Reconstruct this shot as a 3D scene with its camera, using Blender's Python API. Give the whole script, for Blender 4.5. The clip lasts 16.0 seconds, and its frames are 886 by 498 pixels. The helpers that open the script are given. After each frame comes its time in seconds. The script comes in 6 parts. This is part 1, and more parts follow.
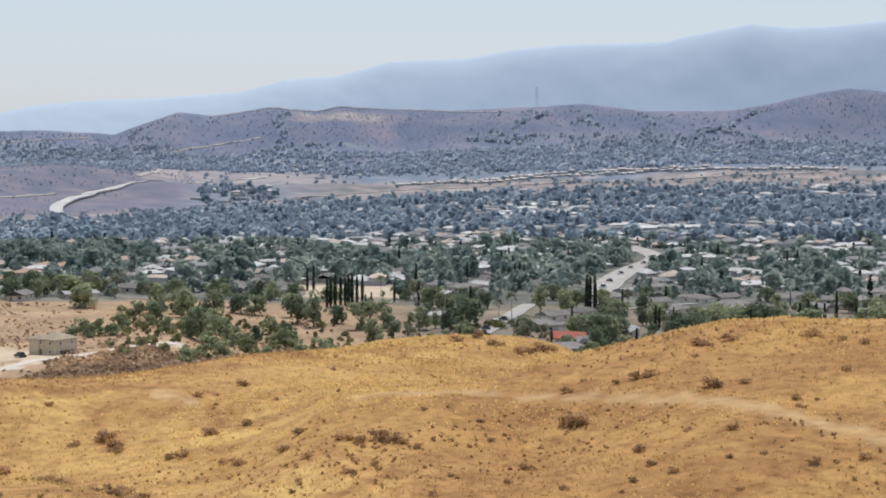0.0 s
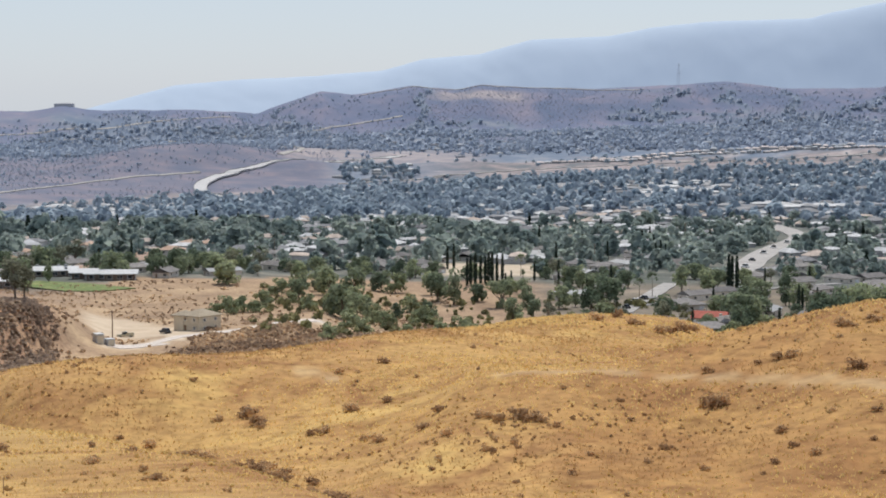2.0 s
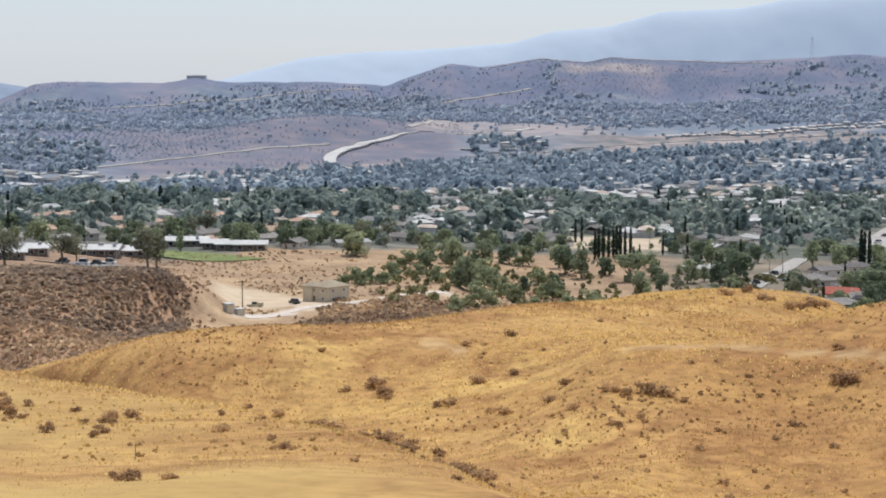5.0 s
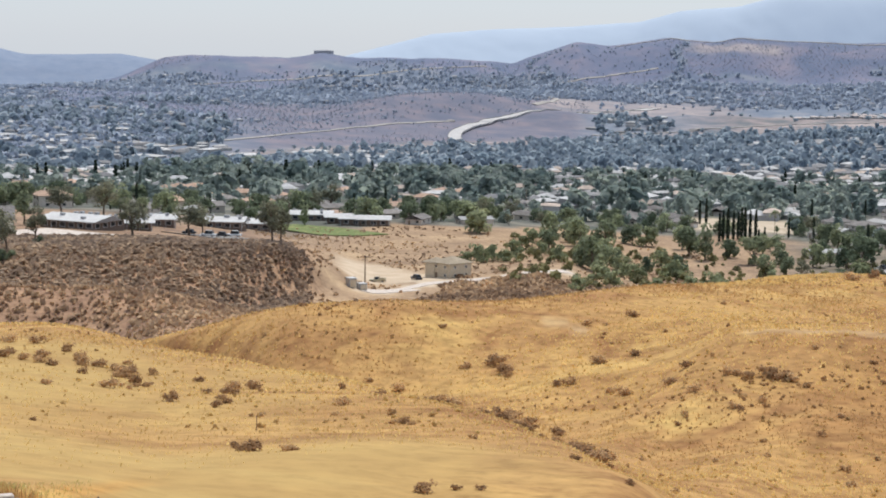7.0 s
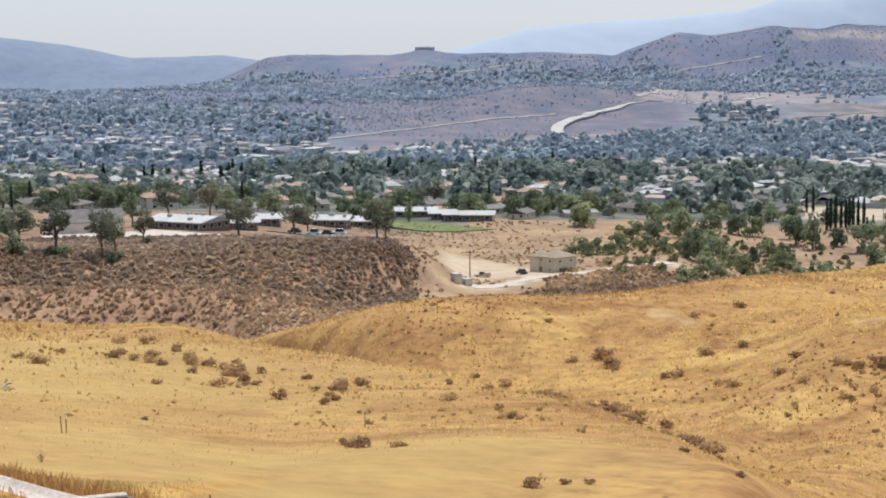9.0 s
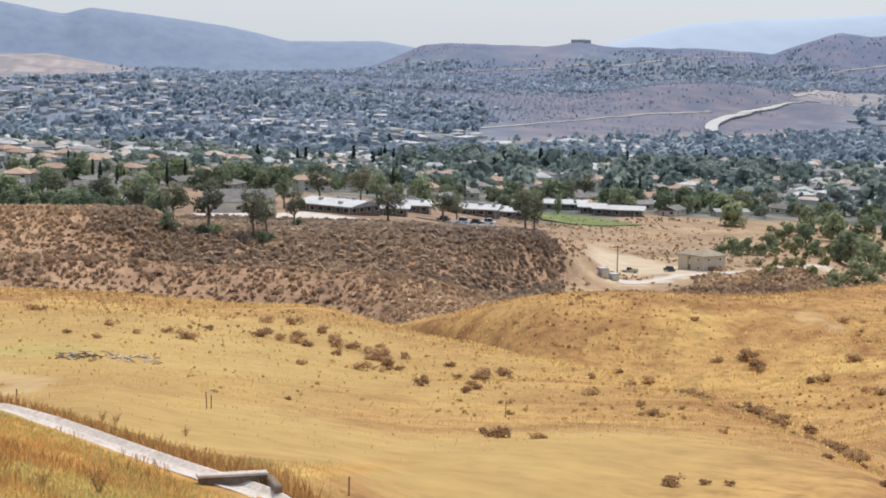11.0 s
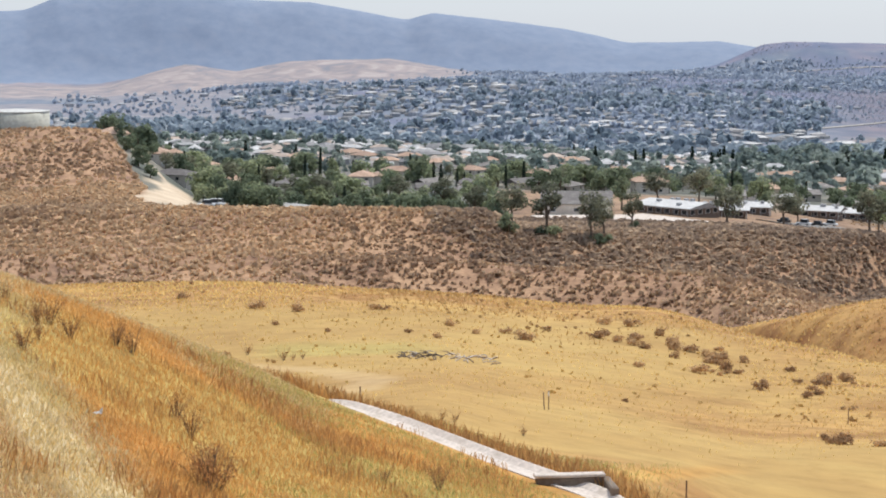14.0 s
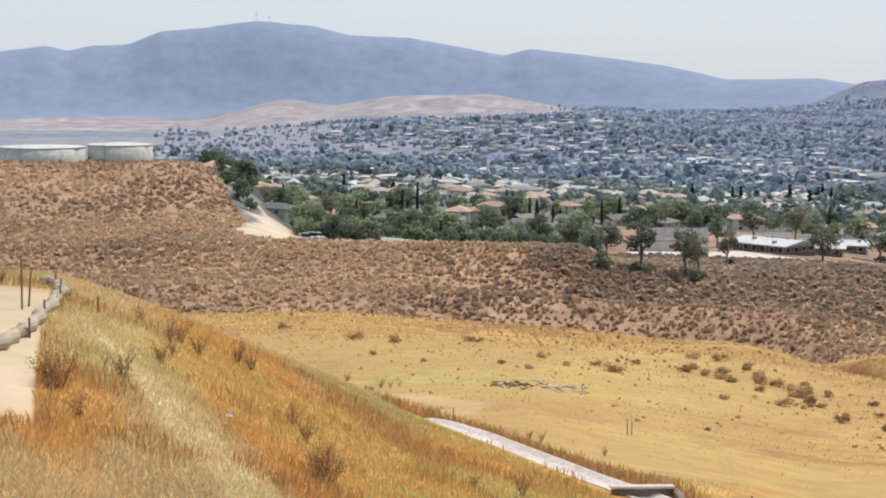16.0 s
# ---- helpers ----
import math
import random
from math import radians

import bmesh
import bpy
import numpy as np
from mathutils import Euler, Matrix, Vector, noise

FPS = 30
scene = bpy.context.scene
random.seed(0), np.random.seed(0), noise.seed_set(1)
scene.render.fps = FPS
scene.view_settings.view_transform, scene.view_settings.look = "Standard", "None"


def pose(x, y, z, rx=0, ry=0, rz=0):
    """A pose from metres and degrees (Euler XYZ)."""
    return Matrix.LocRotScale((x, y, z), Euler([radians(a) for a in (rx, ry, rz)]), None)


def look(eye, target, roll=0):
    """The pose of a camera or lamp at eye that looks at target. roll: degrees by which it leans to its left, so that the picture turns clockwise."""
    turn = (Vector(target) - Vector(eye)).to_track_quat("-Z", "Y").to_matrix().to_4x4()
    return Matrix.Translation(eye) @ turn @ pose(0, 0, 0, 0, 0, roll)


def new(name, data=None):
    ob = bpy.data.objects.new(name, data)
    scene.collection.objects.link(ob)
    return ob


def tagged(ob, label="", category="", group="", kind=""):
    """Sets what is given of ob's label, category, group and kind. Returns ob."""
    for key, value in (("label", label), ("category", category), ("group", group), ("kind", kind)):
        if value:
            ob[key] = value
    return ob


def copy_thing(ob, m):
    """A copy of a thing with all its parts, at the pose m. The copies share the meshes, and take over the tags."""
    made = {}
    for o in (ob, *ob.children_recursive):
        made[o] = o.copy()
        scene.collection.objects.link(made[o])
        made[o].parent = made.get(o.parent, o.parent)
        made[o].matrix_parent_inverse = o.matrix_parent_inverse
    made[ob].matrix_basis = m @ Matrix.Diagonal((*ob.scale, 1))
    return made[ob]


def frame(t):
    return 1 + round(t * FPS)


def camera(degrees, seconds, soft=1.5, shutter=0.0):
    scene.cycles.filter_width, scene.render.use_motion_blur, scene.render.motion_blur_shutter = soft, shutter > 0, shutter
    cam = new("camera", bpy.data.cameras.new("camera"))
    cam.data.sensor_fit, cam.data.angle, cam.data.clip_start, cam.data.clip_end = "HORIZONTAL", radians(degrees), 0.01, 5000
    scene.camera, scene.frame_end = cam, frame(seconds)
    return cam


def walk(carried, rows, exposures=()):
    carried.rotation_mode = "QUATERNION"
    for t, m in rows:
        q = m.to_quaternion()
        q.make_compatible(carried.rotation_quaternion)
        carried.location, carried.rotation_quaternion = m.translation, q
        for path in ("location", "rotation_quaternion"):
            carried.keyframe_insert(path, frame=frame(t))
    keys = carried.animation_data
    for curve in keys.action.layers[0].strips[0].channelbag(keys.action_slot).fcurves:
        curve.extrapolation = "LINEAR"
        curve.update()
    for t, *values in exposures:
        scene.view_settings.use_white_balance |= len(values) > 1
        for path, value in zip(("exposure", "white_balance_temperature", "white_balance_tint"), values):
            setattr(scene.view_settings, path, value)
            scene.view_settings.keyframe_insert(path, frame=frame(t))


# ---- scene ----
# ---------------------------------------------------------------- camera
FIELD = 2 * math.degrees(math.atan(784 / 3250))
EYE = 1.6
cam = camera(FIELD, 16.0, soft=1.9)
# seconds, azimuth (clockwise from +y), pitch, roll, metres backwards
ROWS = [
    (0.0, 16.145, -4.219, 0.119, 0), (0.5, 15.113, -4.129, 0.005, 0), (1.0, 14.007, -4.353, -0.276, 0),
    (1.5, 13.048, -4.625, -0.315, 0), (2.0, 11.763, -4.893, -0.065, 0), (2.5, 10.972, -5.012, -0.166, 0),
    (3.0, 10.763, -5.271, -0.266, 0), (3.5, 10.361, -5.6, 0.228, 0), (3.7, 10.205, -5.98, 0.075, 0),
    (6.0, 5.971, -5.561, 0.401, 0), (6.5, 5.232, -6.519, 0.432, 0), (7.0, 3.921, -6.464, 0.765, 0),
    (7.5, 3.144, -6.561, 0.083, 0), (8.0, 2.597, -5.894, -0.215, 0), (8.5, 1.704, -5.937, -0.188, 0),
    (9.0, 0.641, -6.624, -0.677, 0), (9.2, 0.299, -6.792, -0.621, 0), (11.3, -5.273, -6.985, 1.007, 0),
    (11.5, -6.217, -7.274, 0.793, 0), (12.0, -8.013, -7.111, 0.981, 0), (12.5, -10.41, -7.167, -0.243, 0),
    (13.0, -10.955, -5.919, -1.889, 0), (13.5, -13.188, -6.949, -0.936, 0), (14.0, -14.576, -6.985, 0.05, 0),
    (14.5, -14.972, -6.617, -0.095, 0), (15.0, -16.565, -6.275, 0.274, 0), (15.5, -17.558, -5.921, 0.442, 0),
    (16.0, -17.594, -5.9, 0.296, 5.0),
]

EXPOSURES = [(0.0, 0.22), (2.0, 0.21), (3.5, 0.27), (7.0, 0.29), (9.0, 0.31), (11.5, 0.32), (12.5, 0.31), (14.0, 0.40), (15.0, 0.42), (16.0, 0.38)]


def stand(az, pitch, roll, back):
    a = radians(az)
    return pose(-back * math.sin(a), -back * math.cos(a), EYE + back * 0.1, 90 + pitch, 0, -az) @ pose(0, 0, 0, 0, 0, roll)


walk(cam, [(t, stand(az, p, r, b)) for t, az, p, r, b in ROWS], exposures=EXPOSURES)

# ---------------------------------------------------------------- light
SUN_AZ, SUN_EL = 22.0, 60.0
world = bpy.data.worlds.new("sky")
scene.world = world
world.use_nodes = True
wt = world.node_tree
sky = wt.nodes.new("ShaderNodeTexSky")
sky.sky_type, sky.sun_disc = "NISHITA", False
sky.sun_elevation, sky.sun_rotation = radians(SUN_EL), radians(SUN_AZ)
sky.air_density, sky.dust_density, sky.ozone_density, sky.altitude = 1.0, 0.4, 3.0, 0
SKY_STRENGTH, HAZE = 0.12, 0.78
wt.nodes["Background"].inputs["Strength"].default_value = SKY_STRENGTH
thick = wt.nodes.new("ShaderNodeMix")  # a summer sky whitened by haze
thick.data_type = "RGBA"
thick.inputs[0].default_value = HAZE
thick.inputs[7].default_value = (0.455 / SKY_STRENGTH, 0.512 / SKY_STRENGTH, 0.61 / SKY_STRENGTH, 1)
wt.links.new(sky.outputs[0], thick.inputs[6])
wt.links.new(thick.outputs[2], wt.nodes["Background"].inputs["Color"])
sun = new("sun", bpy.data.lights.new("sun", "SUN"))
sun.data.energy, sun.data.angle, sun.data.color = 2.95, radians(0.6), (1.0, 0.95, 0.86)
sun.matrix_world = look((0, 0, 0), (-math.sin(radians(SUN_AZ)) * math.cos(radians(SUN_EL)), -math.cos(radians(SUN_AZ)) * math.cos(radians(SUN_EL)), -math.sin(radians(SUN_EL))))


# ---------------------------------------------------------------- materials
def ramp_nodes(nt, stops):
    r = nt.nodes.new("ShaderNodeValToRGB")
    els = r.color_ramp.elements
    while len(els) < len(stops):
        els.new(0.5)
    for e, (p, c) in zip(els, stops):
        e.position, e.color = p, (*c, 1)
    return r


def noise_node(nt, scale, detail=5, rough=0.6, coords=None, warp=0.0):
    n = nt.nodes.new("ShaderNodeTexNoise")
    n.inputs["Scale"].default_value, n.inputs["Detail"].default_value = scale, detail
    n.inputs["Roughness"].default_value, n.inputs["Distortion"].default_value = rough, warp
    if coords:
        nt.links.new(coords, n.inputs["Vector"])
    return n


def mix_node(nt, fac, a, b, kind="MIX"):
    m = nt.nodes.new("ShaderNodeMix")
    m.data_type, m.blend_type = "RGBA", kind
    for sock, v in ((m.inputs[0], fac), (m.inputs[6], a), (m.inputs[7], b)):
        if isinstance(v, (int, float)):
            sock.default_value = v
        elif isinstance(v, tuple):
            sock.default_value = (*v, 1)
        else:
            nt.links.new(v, sock)
    return m.outputs[2]


def material(name, stops, scale=1.0, fine=12.0, rough=0.8, bump=0.3, metal=0.0, spread=0.0, random_of="", wear=None, depth=0.02):
    """Colours along a coarse noise, a finer grain over it, relief, and a spread of brightness from piece to piece."""
    m = bpy.data.materials.new(name)
    m.use_nodes = True
    nt = m.node_tree
    b = nt.nodes["Principled BSDF"]
    pos = nt.nodes.new("ShaderNodeNewGeometry").outputs["Position"]
    big = noise_node(nt, scale, 4, 0.6, pos)
    col = ramp_nodes(nt, [(0.3 + 0.4 * i / max(1, len(stops) - 1), c) for i, c in enumerate(stops)]).outputs[0]
    nt.links.new(big.outputs["Fac"], col.node.inputs[0])
    small = noise_node(nt, fine, 5, 0.65, pos)
    grain = ramp_nodes(nt, [(0.3, (0.72, 0.72, 0.72)), (0.7, (1.2, 1.2, 1.2))])
    nt.links.new(small.outputs["Fac"], grain.inputs[0])
    out = mix_node(nt, 1.0, col, grain.outputs[0], "MULTIPLY")
    if wear:
        w = noise_node(nt, scale * 3.3, 6, 0.7, pos)
        wr = ramp_nodes(nt, [(0.52, (0, 0, 0)), (0.66, (1, 1, 1))])
        nt.links.new(w.outputs["Fac"], wr.inputs[0])
        out = mix_node(nt, wr.outputs[0], out, wear)
    if spread:
        src = nt.nodes.new("ShaderNodeObjectInfo").outputs["Random"] if random_of == "object" else nt.nodes.new("ShaderNodeNewGeometry").outputs["Random Per Island"]
        vr = ramp_nodes(nt, [(0, (1 - spread,) * 3), (1, (1 + spread, 1 + spread * 0.95, 1 + spread * 0.8))])
        nt.links.new(src, vr.inputs[0])
        out = mix_node(nt, 1.0, out, vr.outputs[0], "MULTIPLY")
    nt.links.new(out, b.inputs["Base Color"])
    b.inputs["Roughness"].default_value, b.inputs["Metallic"].default_value = rough, metal
    b.inputs["Specular IOR Level"].default_value = 0.25
    if bump:
        bn = nt.nodes.new("ShaderNodeBump")
        bn.inputs["Strength"].default_value, bn.inputs["Distance"].default_value = bump, depth
        nt.links.new(small.outputs["Fac"], bn.inputs["Height"])
        nt.links.new(bn.outputs[0], b.inputs["Normal"])
    return m


def ground_material():
    """Grass, scrub soil, dirt, sand and hill ground by the zones that the sheet carries; far covers have haze in their
    colour.
    """
    m = bpy.data.materials.new("valley_ground")
    m.use_nodes = True
    nt = m.node_tree
    b = nt.nodes["Principled BSDF"]
    pos = nt.nodes.new("ShaderNodeNewGeometry").outputs["Position"]

    def zone(n):
        a = nt.nodes.new("ShaderNodeAttribute")
        a.attribute_name = n
        return a.outputs["Fac"]

    def cover(stops, scale, detail=6, warp=0.0):
        n = noise_node(nt, scale, detail, 0.62, pos, warp)
        r = ramp_nodes(nt, stops)
        nt.links.new(n.outputs["Fac"], r.inputs[0])
        return r.outputs[0]

    gold = cover([(0.28, (0.34, 0.195, 0.092)), (0.42, (0.43, 0.255, 0.108)), (0.54, (0.49, 0.305, 0.12)), (0.66, (0.56, 0.38, 0.145))], 0.035, 8, 0.4)
    patches = cover([(0.36, (0.60, 0.49, 0.52)), (0.46, (0.82, 0.76, 0.77)), (0.55, (1.0, 1.0, 0.98))], 0.09, 10, 0.9)
    gold = mix_node(nt, 0.95, gold, patches, "MULTIPLY")
    tuft = cover([(0.34, (0.64, 0.59, 0.56)), (0.48, (0.96, 0.95, 0.94)), (0.66, (1.14, 1.13, 1.1))], 0.8, 8)
    clod = cover([(0.36, (0.76, 0.73, 0.72)), (0.5, (1.0, 1.0, 1.0)), (0.64, (1.1, 1.09, 1.07))], 0.33, 7, 0.5)
    tuft = mix_node(nt, 1.0, tuft, clod, "MULTIPLY")
    gold = mix_node(nt, 0.85, gold, tuft, "MULTIPLY")
    yellow = mix_node(nt, 0.3, cover([(0.3, (0.36, 0.23, 0.092)), (0.5, (0.43, 0.288, 0.112)), (0.7, (0.475, 0.338, 0.135))], 0.05, 5, 0.6), tuft, "MULTIPLY")
    rust = mix_node(nt, 0.9, cover([(0.3, (0.40, 0.19, 0.055)), (0.5, (0.50, 0.28, 0.088)), (0.7, (0.58, 0.39, 0.145))], 0.25), tuft, "MULTIPLY")
    pale = mix_node(nt, 0.8, cover([(0.3, (0.46, 0.36, 0.21)), (0.7, (0.66, 0.55, 0.36))], 0.5), tuft, "MULTIPLY")
    scrub = cover([(0.34, (0.22, 0.138, 0.10)), (0.48, (0.35, 0.222, 0.145)), (0.66, (0.46, 0.30, 0.19))], 0.05, 9)
    scrub = mix_node(nt, 0.8, scrub, tuft, "MULTIPLY")
    field = mix_node(nt, 0.7, cover([(0.34, (0.28, 0.195, 0.13)), (0.5, (0.37, 0.26, 0.17)), (0.66, (0.46, 0.335, 0.215))], 0.05, 9), tuft, "MULTIPLY")
    dirt = cover([(0.3, (0.46, 0.36, 0.26)), (0.7, (0.66, 0.55, 0.42))], 0.12, 8)
    town = cover([(0.34, (0.09, 0.105, 0.09)), (0.5, (0.135, 0.14, 0.125)), (0.66, (0.27, 0.245, 0.205))], 0.035, 8)
    # riverbed sand, its darker stops blued by haze put into the colour
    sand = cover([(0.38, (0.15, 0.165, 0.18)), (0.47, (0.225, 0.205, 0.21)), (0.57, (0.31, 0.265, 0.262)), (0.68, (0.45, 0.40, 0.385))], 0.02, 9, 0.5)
    # far hill ground, its browns shifted to blue to paint in haze
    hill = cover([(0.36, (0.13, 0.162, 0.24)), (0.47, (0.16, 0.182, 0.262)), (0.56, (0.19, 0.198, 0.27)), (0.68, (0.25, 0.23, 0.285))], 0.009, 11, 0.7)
    ochre = mix_node(nt, 0.9, cover([(0.3, (0.335, 0.18, 0.075)), (0.7, (0.465, 0.275, 0.105))], 0.06, 7), tuft, "MULTIPLY")
    ochre = mix_node(nt, 0.5, ochre, patches, "MULTIPLY")
    olive = mix_node(nt, 0.8, (0.40, 0.36, 0.13), tuft, "MULTIPLY")
    # valley floor and knoll: blue-grey haze mixed into the ground colours
    hazy_plain = cover([(0.36, (0.145, 0.185, 0.25)), (0.5, (0.18, 0.215, 0.275)), (0.68, (0.27, 0.285, 0.32))], 0.02, 8)
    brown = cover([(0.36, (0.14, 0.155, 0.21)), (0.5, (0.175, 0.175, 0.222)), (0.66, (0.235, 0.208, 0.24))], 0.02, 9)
    trail = cover([(0.3, (0.52, 0.37, 0.2)), (0.7, (0.64, 0.5, 0.31))], 0.4, 6)
    # far tan slopes, dulled towards lilac with haze in the colour
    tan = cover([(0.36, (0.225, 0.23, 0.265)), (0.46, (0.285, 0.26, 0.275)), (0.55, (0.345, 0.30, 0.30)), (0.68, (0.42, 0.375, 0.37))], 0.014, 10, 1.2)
    # far mountains: blue haze put into the base colours, paler towards the right
    hazy_range = cover([(0.34, (0.205, 0.255, 0.35)), (0.5, (0.225, 0.275, 0.37)), (0.66, (0.245, 0.29, 0.38))], 0.03, 10)
    hazy_pale_range = cover([(0.3, (0.405, 0.48, 0.585)), (0.7, (0.43, 0.505, 0.605))], 0.006, 9)
    out = town
    for n, c in (("hazy_plain", hazy_plain), ("gold", gold), ("ochre", ochre), ("yellow", yellow), ("rust", rust), ("olive", olive), ("pale", pale), ("scrub", scrub), ("field", field), ("hill", hill), ("brown", brown), ("trail", trail), ("sand", sand), ("tan", tan), ("dirt", dirt), ("range", hazy_range), ("hazy_pale_range", hazy_pale_range)):
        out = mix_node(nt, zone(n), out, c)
    nt.links.new(out, b.inputs["Base Color"])
    b.inputs["Roughness"].default_value, b.inputs["Specular IOR Level"].default_value = 0.95, 0.1
    n1 = noise_node(nt, 2.2, 6, 0.7, pos)
    bn = nt.nodes.new("ShaderNodeBump")
    bn.inputs["Strength"].default_value, bn.inputs["Distance"].default_value = 0.3, 0.18
    nt.links.new(n1.outputs["Fac"], bn.inputs["Height"])
    nt.links.new(bn.outputs[0], b.inputs["Normal"])
    return m


# ---------------------------------------------------------------- the lie of the land
RINGS = []


def ring(*knots):
    """One line of the land all round the hilltop: azimuth, distance, degrees above the eye."""
    k = np.array(knots, float)
    RINGS.append((k[:, 0], k[:, 1], EYE + k[:, 1] * np.tan(np.radians(k[:, 2]))))


ring((0, 2, -38.66))
ring((-40, 8, -23), (-15, 8, -25), (10, 10, -25), (36, 10, -24))
ring((-40, 14, -17), (-33, 20, -14.8), (-25, 24, -14.9), (-18, 32, -15.2), (-12, 34, -17), (-5, 36, -18.5), (5, 42, -18.3), (15, 55, -16), (25, 60, -15), (36, 60, -14.5))
ring((-40, 45, -6.6), (-33.3, 45, -6.6), (-30.7, 46, -6.75), (-26.8, 48, -8.1), (-23.4, 51, -9.46), (-20.5, 55, -10.6), (-18.6, 57, -11.5), (-15, 51, -12.75), (-12, 47, -13.9), (-9, 45, -14.5),
     (-5, 60, -13.9), (3, 80, -12.6), (10, 73, -13.3), (12, 78, -14.5), (15, 100, -15.2), (25, 105, -15), (36, 105, -14.8))
ring((-40, 62, -9), (-33, 62, -9), (-27, 64, -10), (-23, 68, -11.2), (-20, 68, -12), (-18, 66, -12), (-15, 61, -12.0), (-12, 59, -12.9), (-9, 61, -13.1), (-5, 75, -12.9), (3, 95, -11.9), (8, 90, -12.3),
     (10, 95, -13.6), (12, 110, -13.6), (15, 130, -13.0), (25, 135, -12.6), (36, 135, -12.3))
ring((-40, 120, -10.5), (-27, 120, -10.4), (-20, 110, -10.6), (-15, 110, -10.4), (-9, 115, -10.9), (-5, 120, -11.2), (0, 125, -11), (3, 122, -11.1), (4.3, 115, -11.28), (6, 106, -11.75), (7.5, 100, -12.4), (8.5, 110, -13.2),
     (10, 140, -12.9), (15, 150, -11.4), (20, 152, -11.2), (25, 160, -9.4), (36, 160, -9.0))
ring((-40, 205, -8.0), (-27, 205, -8.0), (-21, 205, -8.05), (-15, 200, -8.4), (-10, 195, -8.85), (-8, 190, -8.72), (-6.4, 178, -9.17), (-4.6, 168, -9.62), (-1, 150, -10.26), (1.6, 142, -10.7), (4, 150, -11.9),
     (7, 160, -12.0), (10, 165, -11.3), (13, 185, -8.65), (15, 185, -8.6), (17.5, 190, -8.55), (20, 195, -7.8), (21.7, 200, -7.24), (24.2, 205, -6.6), (26, 205, -6.38), (30, 205, -6.28), (36, 205, -6.2))
ring((-40, 290, -10), (-21, 290, -10), (-15, 285, -10.2), (-8, 270, -10.8), (-4.6, 215, -10.5), (-1, 178, -11.2), (1.6, 175, -11.6), (4, 178, -11.2), (7, 180, -10.7), (10, 188, -9.7), (13, 205, -8.4),
     (17.5, 215, -8.3), (18.5, 225, -8.4), (20, 235, -8.7), (22, 260, -9), (26, 260, -9), (36, 260, -9))
ring((-40, 340, -9.2), (-21, 340, -9.2), (-13, 330, -9.6), (-8, 310, -10.4), (-5.5, 226, -9.5), (-2.2, 212, -8.66), (-1.1, 210, -8.38), (2.4, 208, -8.18), (5.1, 212, -8.3), (6.8, 218, -8.1), (7.8, 222, -7.9), (10.9, 240, -7.5),
     (12.9, 262, -7.36), (14.5, 295, -7.08), (16.5, 300, -6.9), (18.2, 300, -6.95), (20, 300, -7.05), (20.6, 300, -7.6), (23, 330, -8.8), (36, 330, -8.8))
ring((-40, 385, -7.75), (-28, 385, -7.7), (-21, 385, -7.95), (-13, 380, -8.65), (-7, 352, -9.9), (-5.5, 318, -10.6), (-4.5, 268, -10.4), (-2, 250, -9.5), (2, 246, -8.95), (8, 260, -8.75), (13, 298, -8.05), (17.5, 336, -7.9),
     (20, 345, -8.4), (23, 372, -9.5), (36, 430, -9.3))
ring((-40, 405, -7.0), (-28, 405, -7.0), (-21, 405, -7.2), (-13, 402, -7.5), (-7, 395, -7.7), (-4, 385, -8.0), (-3, 400, -8.4), (-1, 430, -8.6), (2, 500, -8.3), (4, 540, -7.95), (7, 540, -7.9), (8, 520, -8.0),
     (13, 520, -8.2), (36, 520, -8.3))
ring((-40, 420, -6.9), (-21, 420, -6.95), (-15, 418, -7.3), (-12, 420, -7.75), (-7, 424, -8.15), (-4, 426, -8.45), (-2.5, 440, -8.6), (-1, 480, -8), (2, 560, -7.8), (3.5, 585, -7.45), (5, 590, -7.4), (7, 590, -7.2), (8, 590, -7.6), (13, 590, -7.6), (36, 590, -7.9))
ring((-40, 470, -5.9), (-24, 460, -5.7), (-19, 455, -5.83), (-13.2, 455, -5.88), (-12.2, 462, -6.45), (-9, 470, -6.5), (-5, 480, -6.4), (-2, 490, -6.45), (-0.9, 500, -6.5), (0.5, 560, -7.2), (1.5, 600, -7.45),
     (3.5, 605, -7.33), (5, 610, -7.2), (7.8, 620, -7.05), (9, 640, -7.35), (13, 640, -7.3), (36, 640, -7.5))
ring((-40, 520, -5.5), (-27, 520, -5.5), (-23, 500, -5.6), (-19, 540, -6.2), (-13, 540, -6.2), (-9, 530, -6.25), (-5, 545, -6.2), (-1, 600, -6.5), (1, 650, -6.9), (5, 680, -6.7), (8, 690, -6.6), (10, 700, -7.0),
     (20, 700, -7), (36, 700, -6.9))
ring((-40, 700, -3.15), (-27, 700, -3.2), (-25.2, 700, -3.25), (-24.3, 690, -3.8), (-23.3, 675, -4.45), (-22.4, 650, -5.25), (-19, 640, -5.55), (-13, 640, -5.6), (-7, 620, -5.75), (-1, 760, -5.96), (1, 780, -5.85), (4, 800, -5.75),
     (7, 820, -5.8), (10, 840, -6.0), (20, 850, -6.0), (36, 850, -6.0))
ring((-40, 850, -3.6), (-25.5, 850, -3.9), (-23, 850, -4.7), (-13, 850, -4.85), (-5, 900, -5.1), (5, 1000, -5.2), (20, 1050, -5.3), (36, 1050, -5.3))
ring((-40, 1400, -3.6), (-23, 1400, -3.75), (-13, 1300, -4.1), (-5, 1350, -4.45), (5, 1450, -4.4), (20, 1500, -4.3), (36, 1500, -4.3))
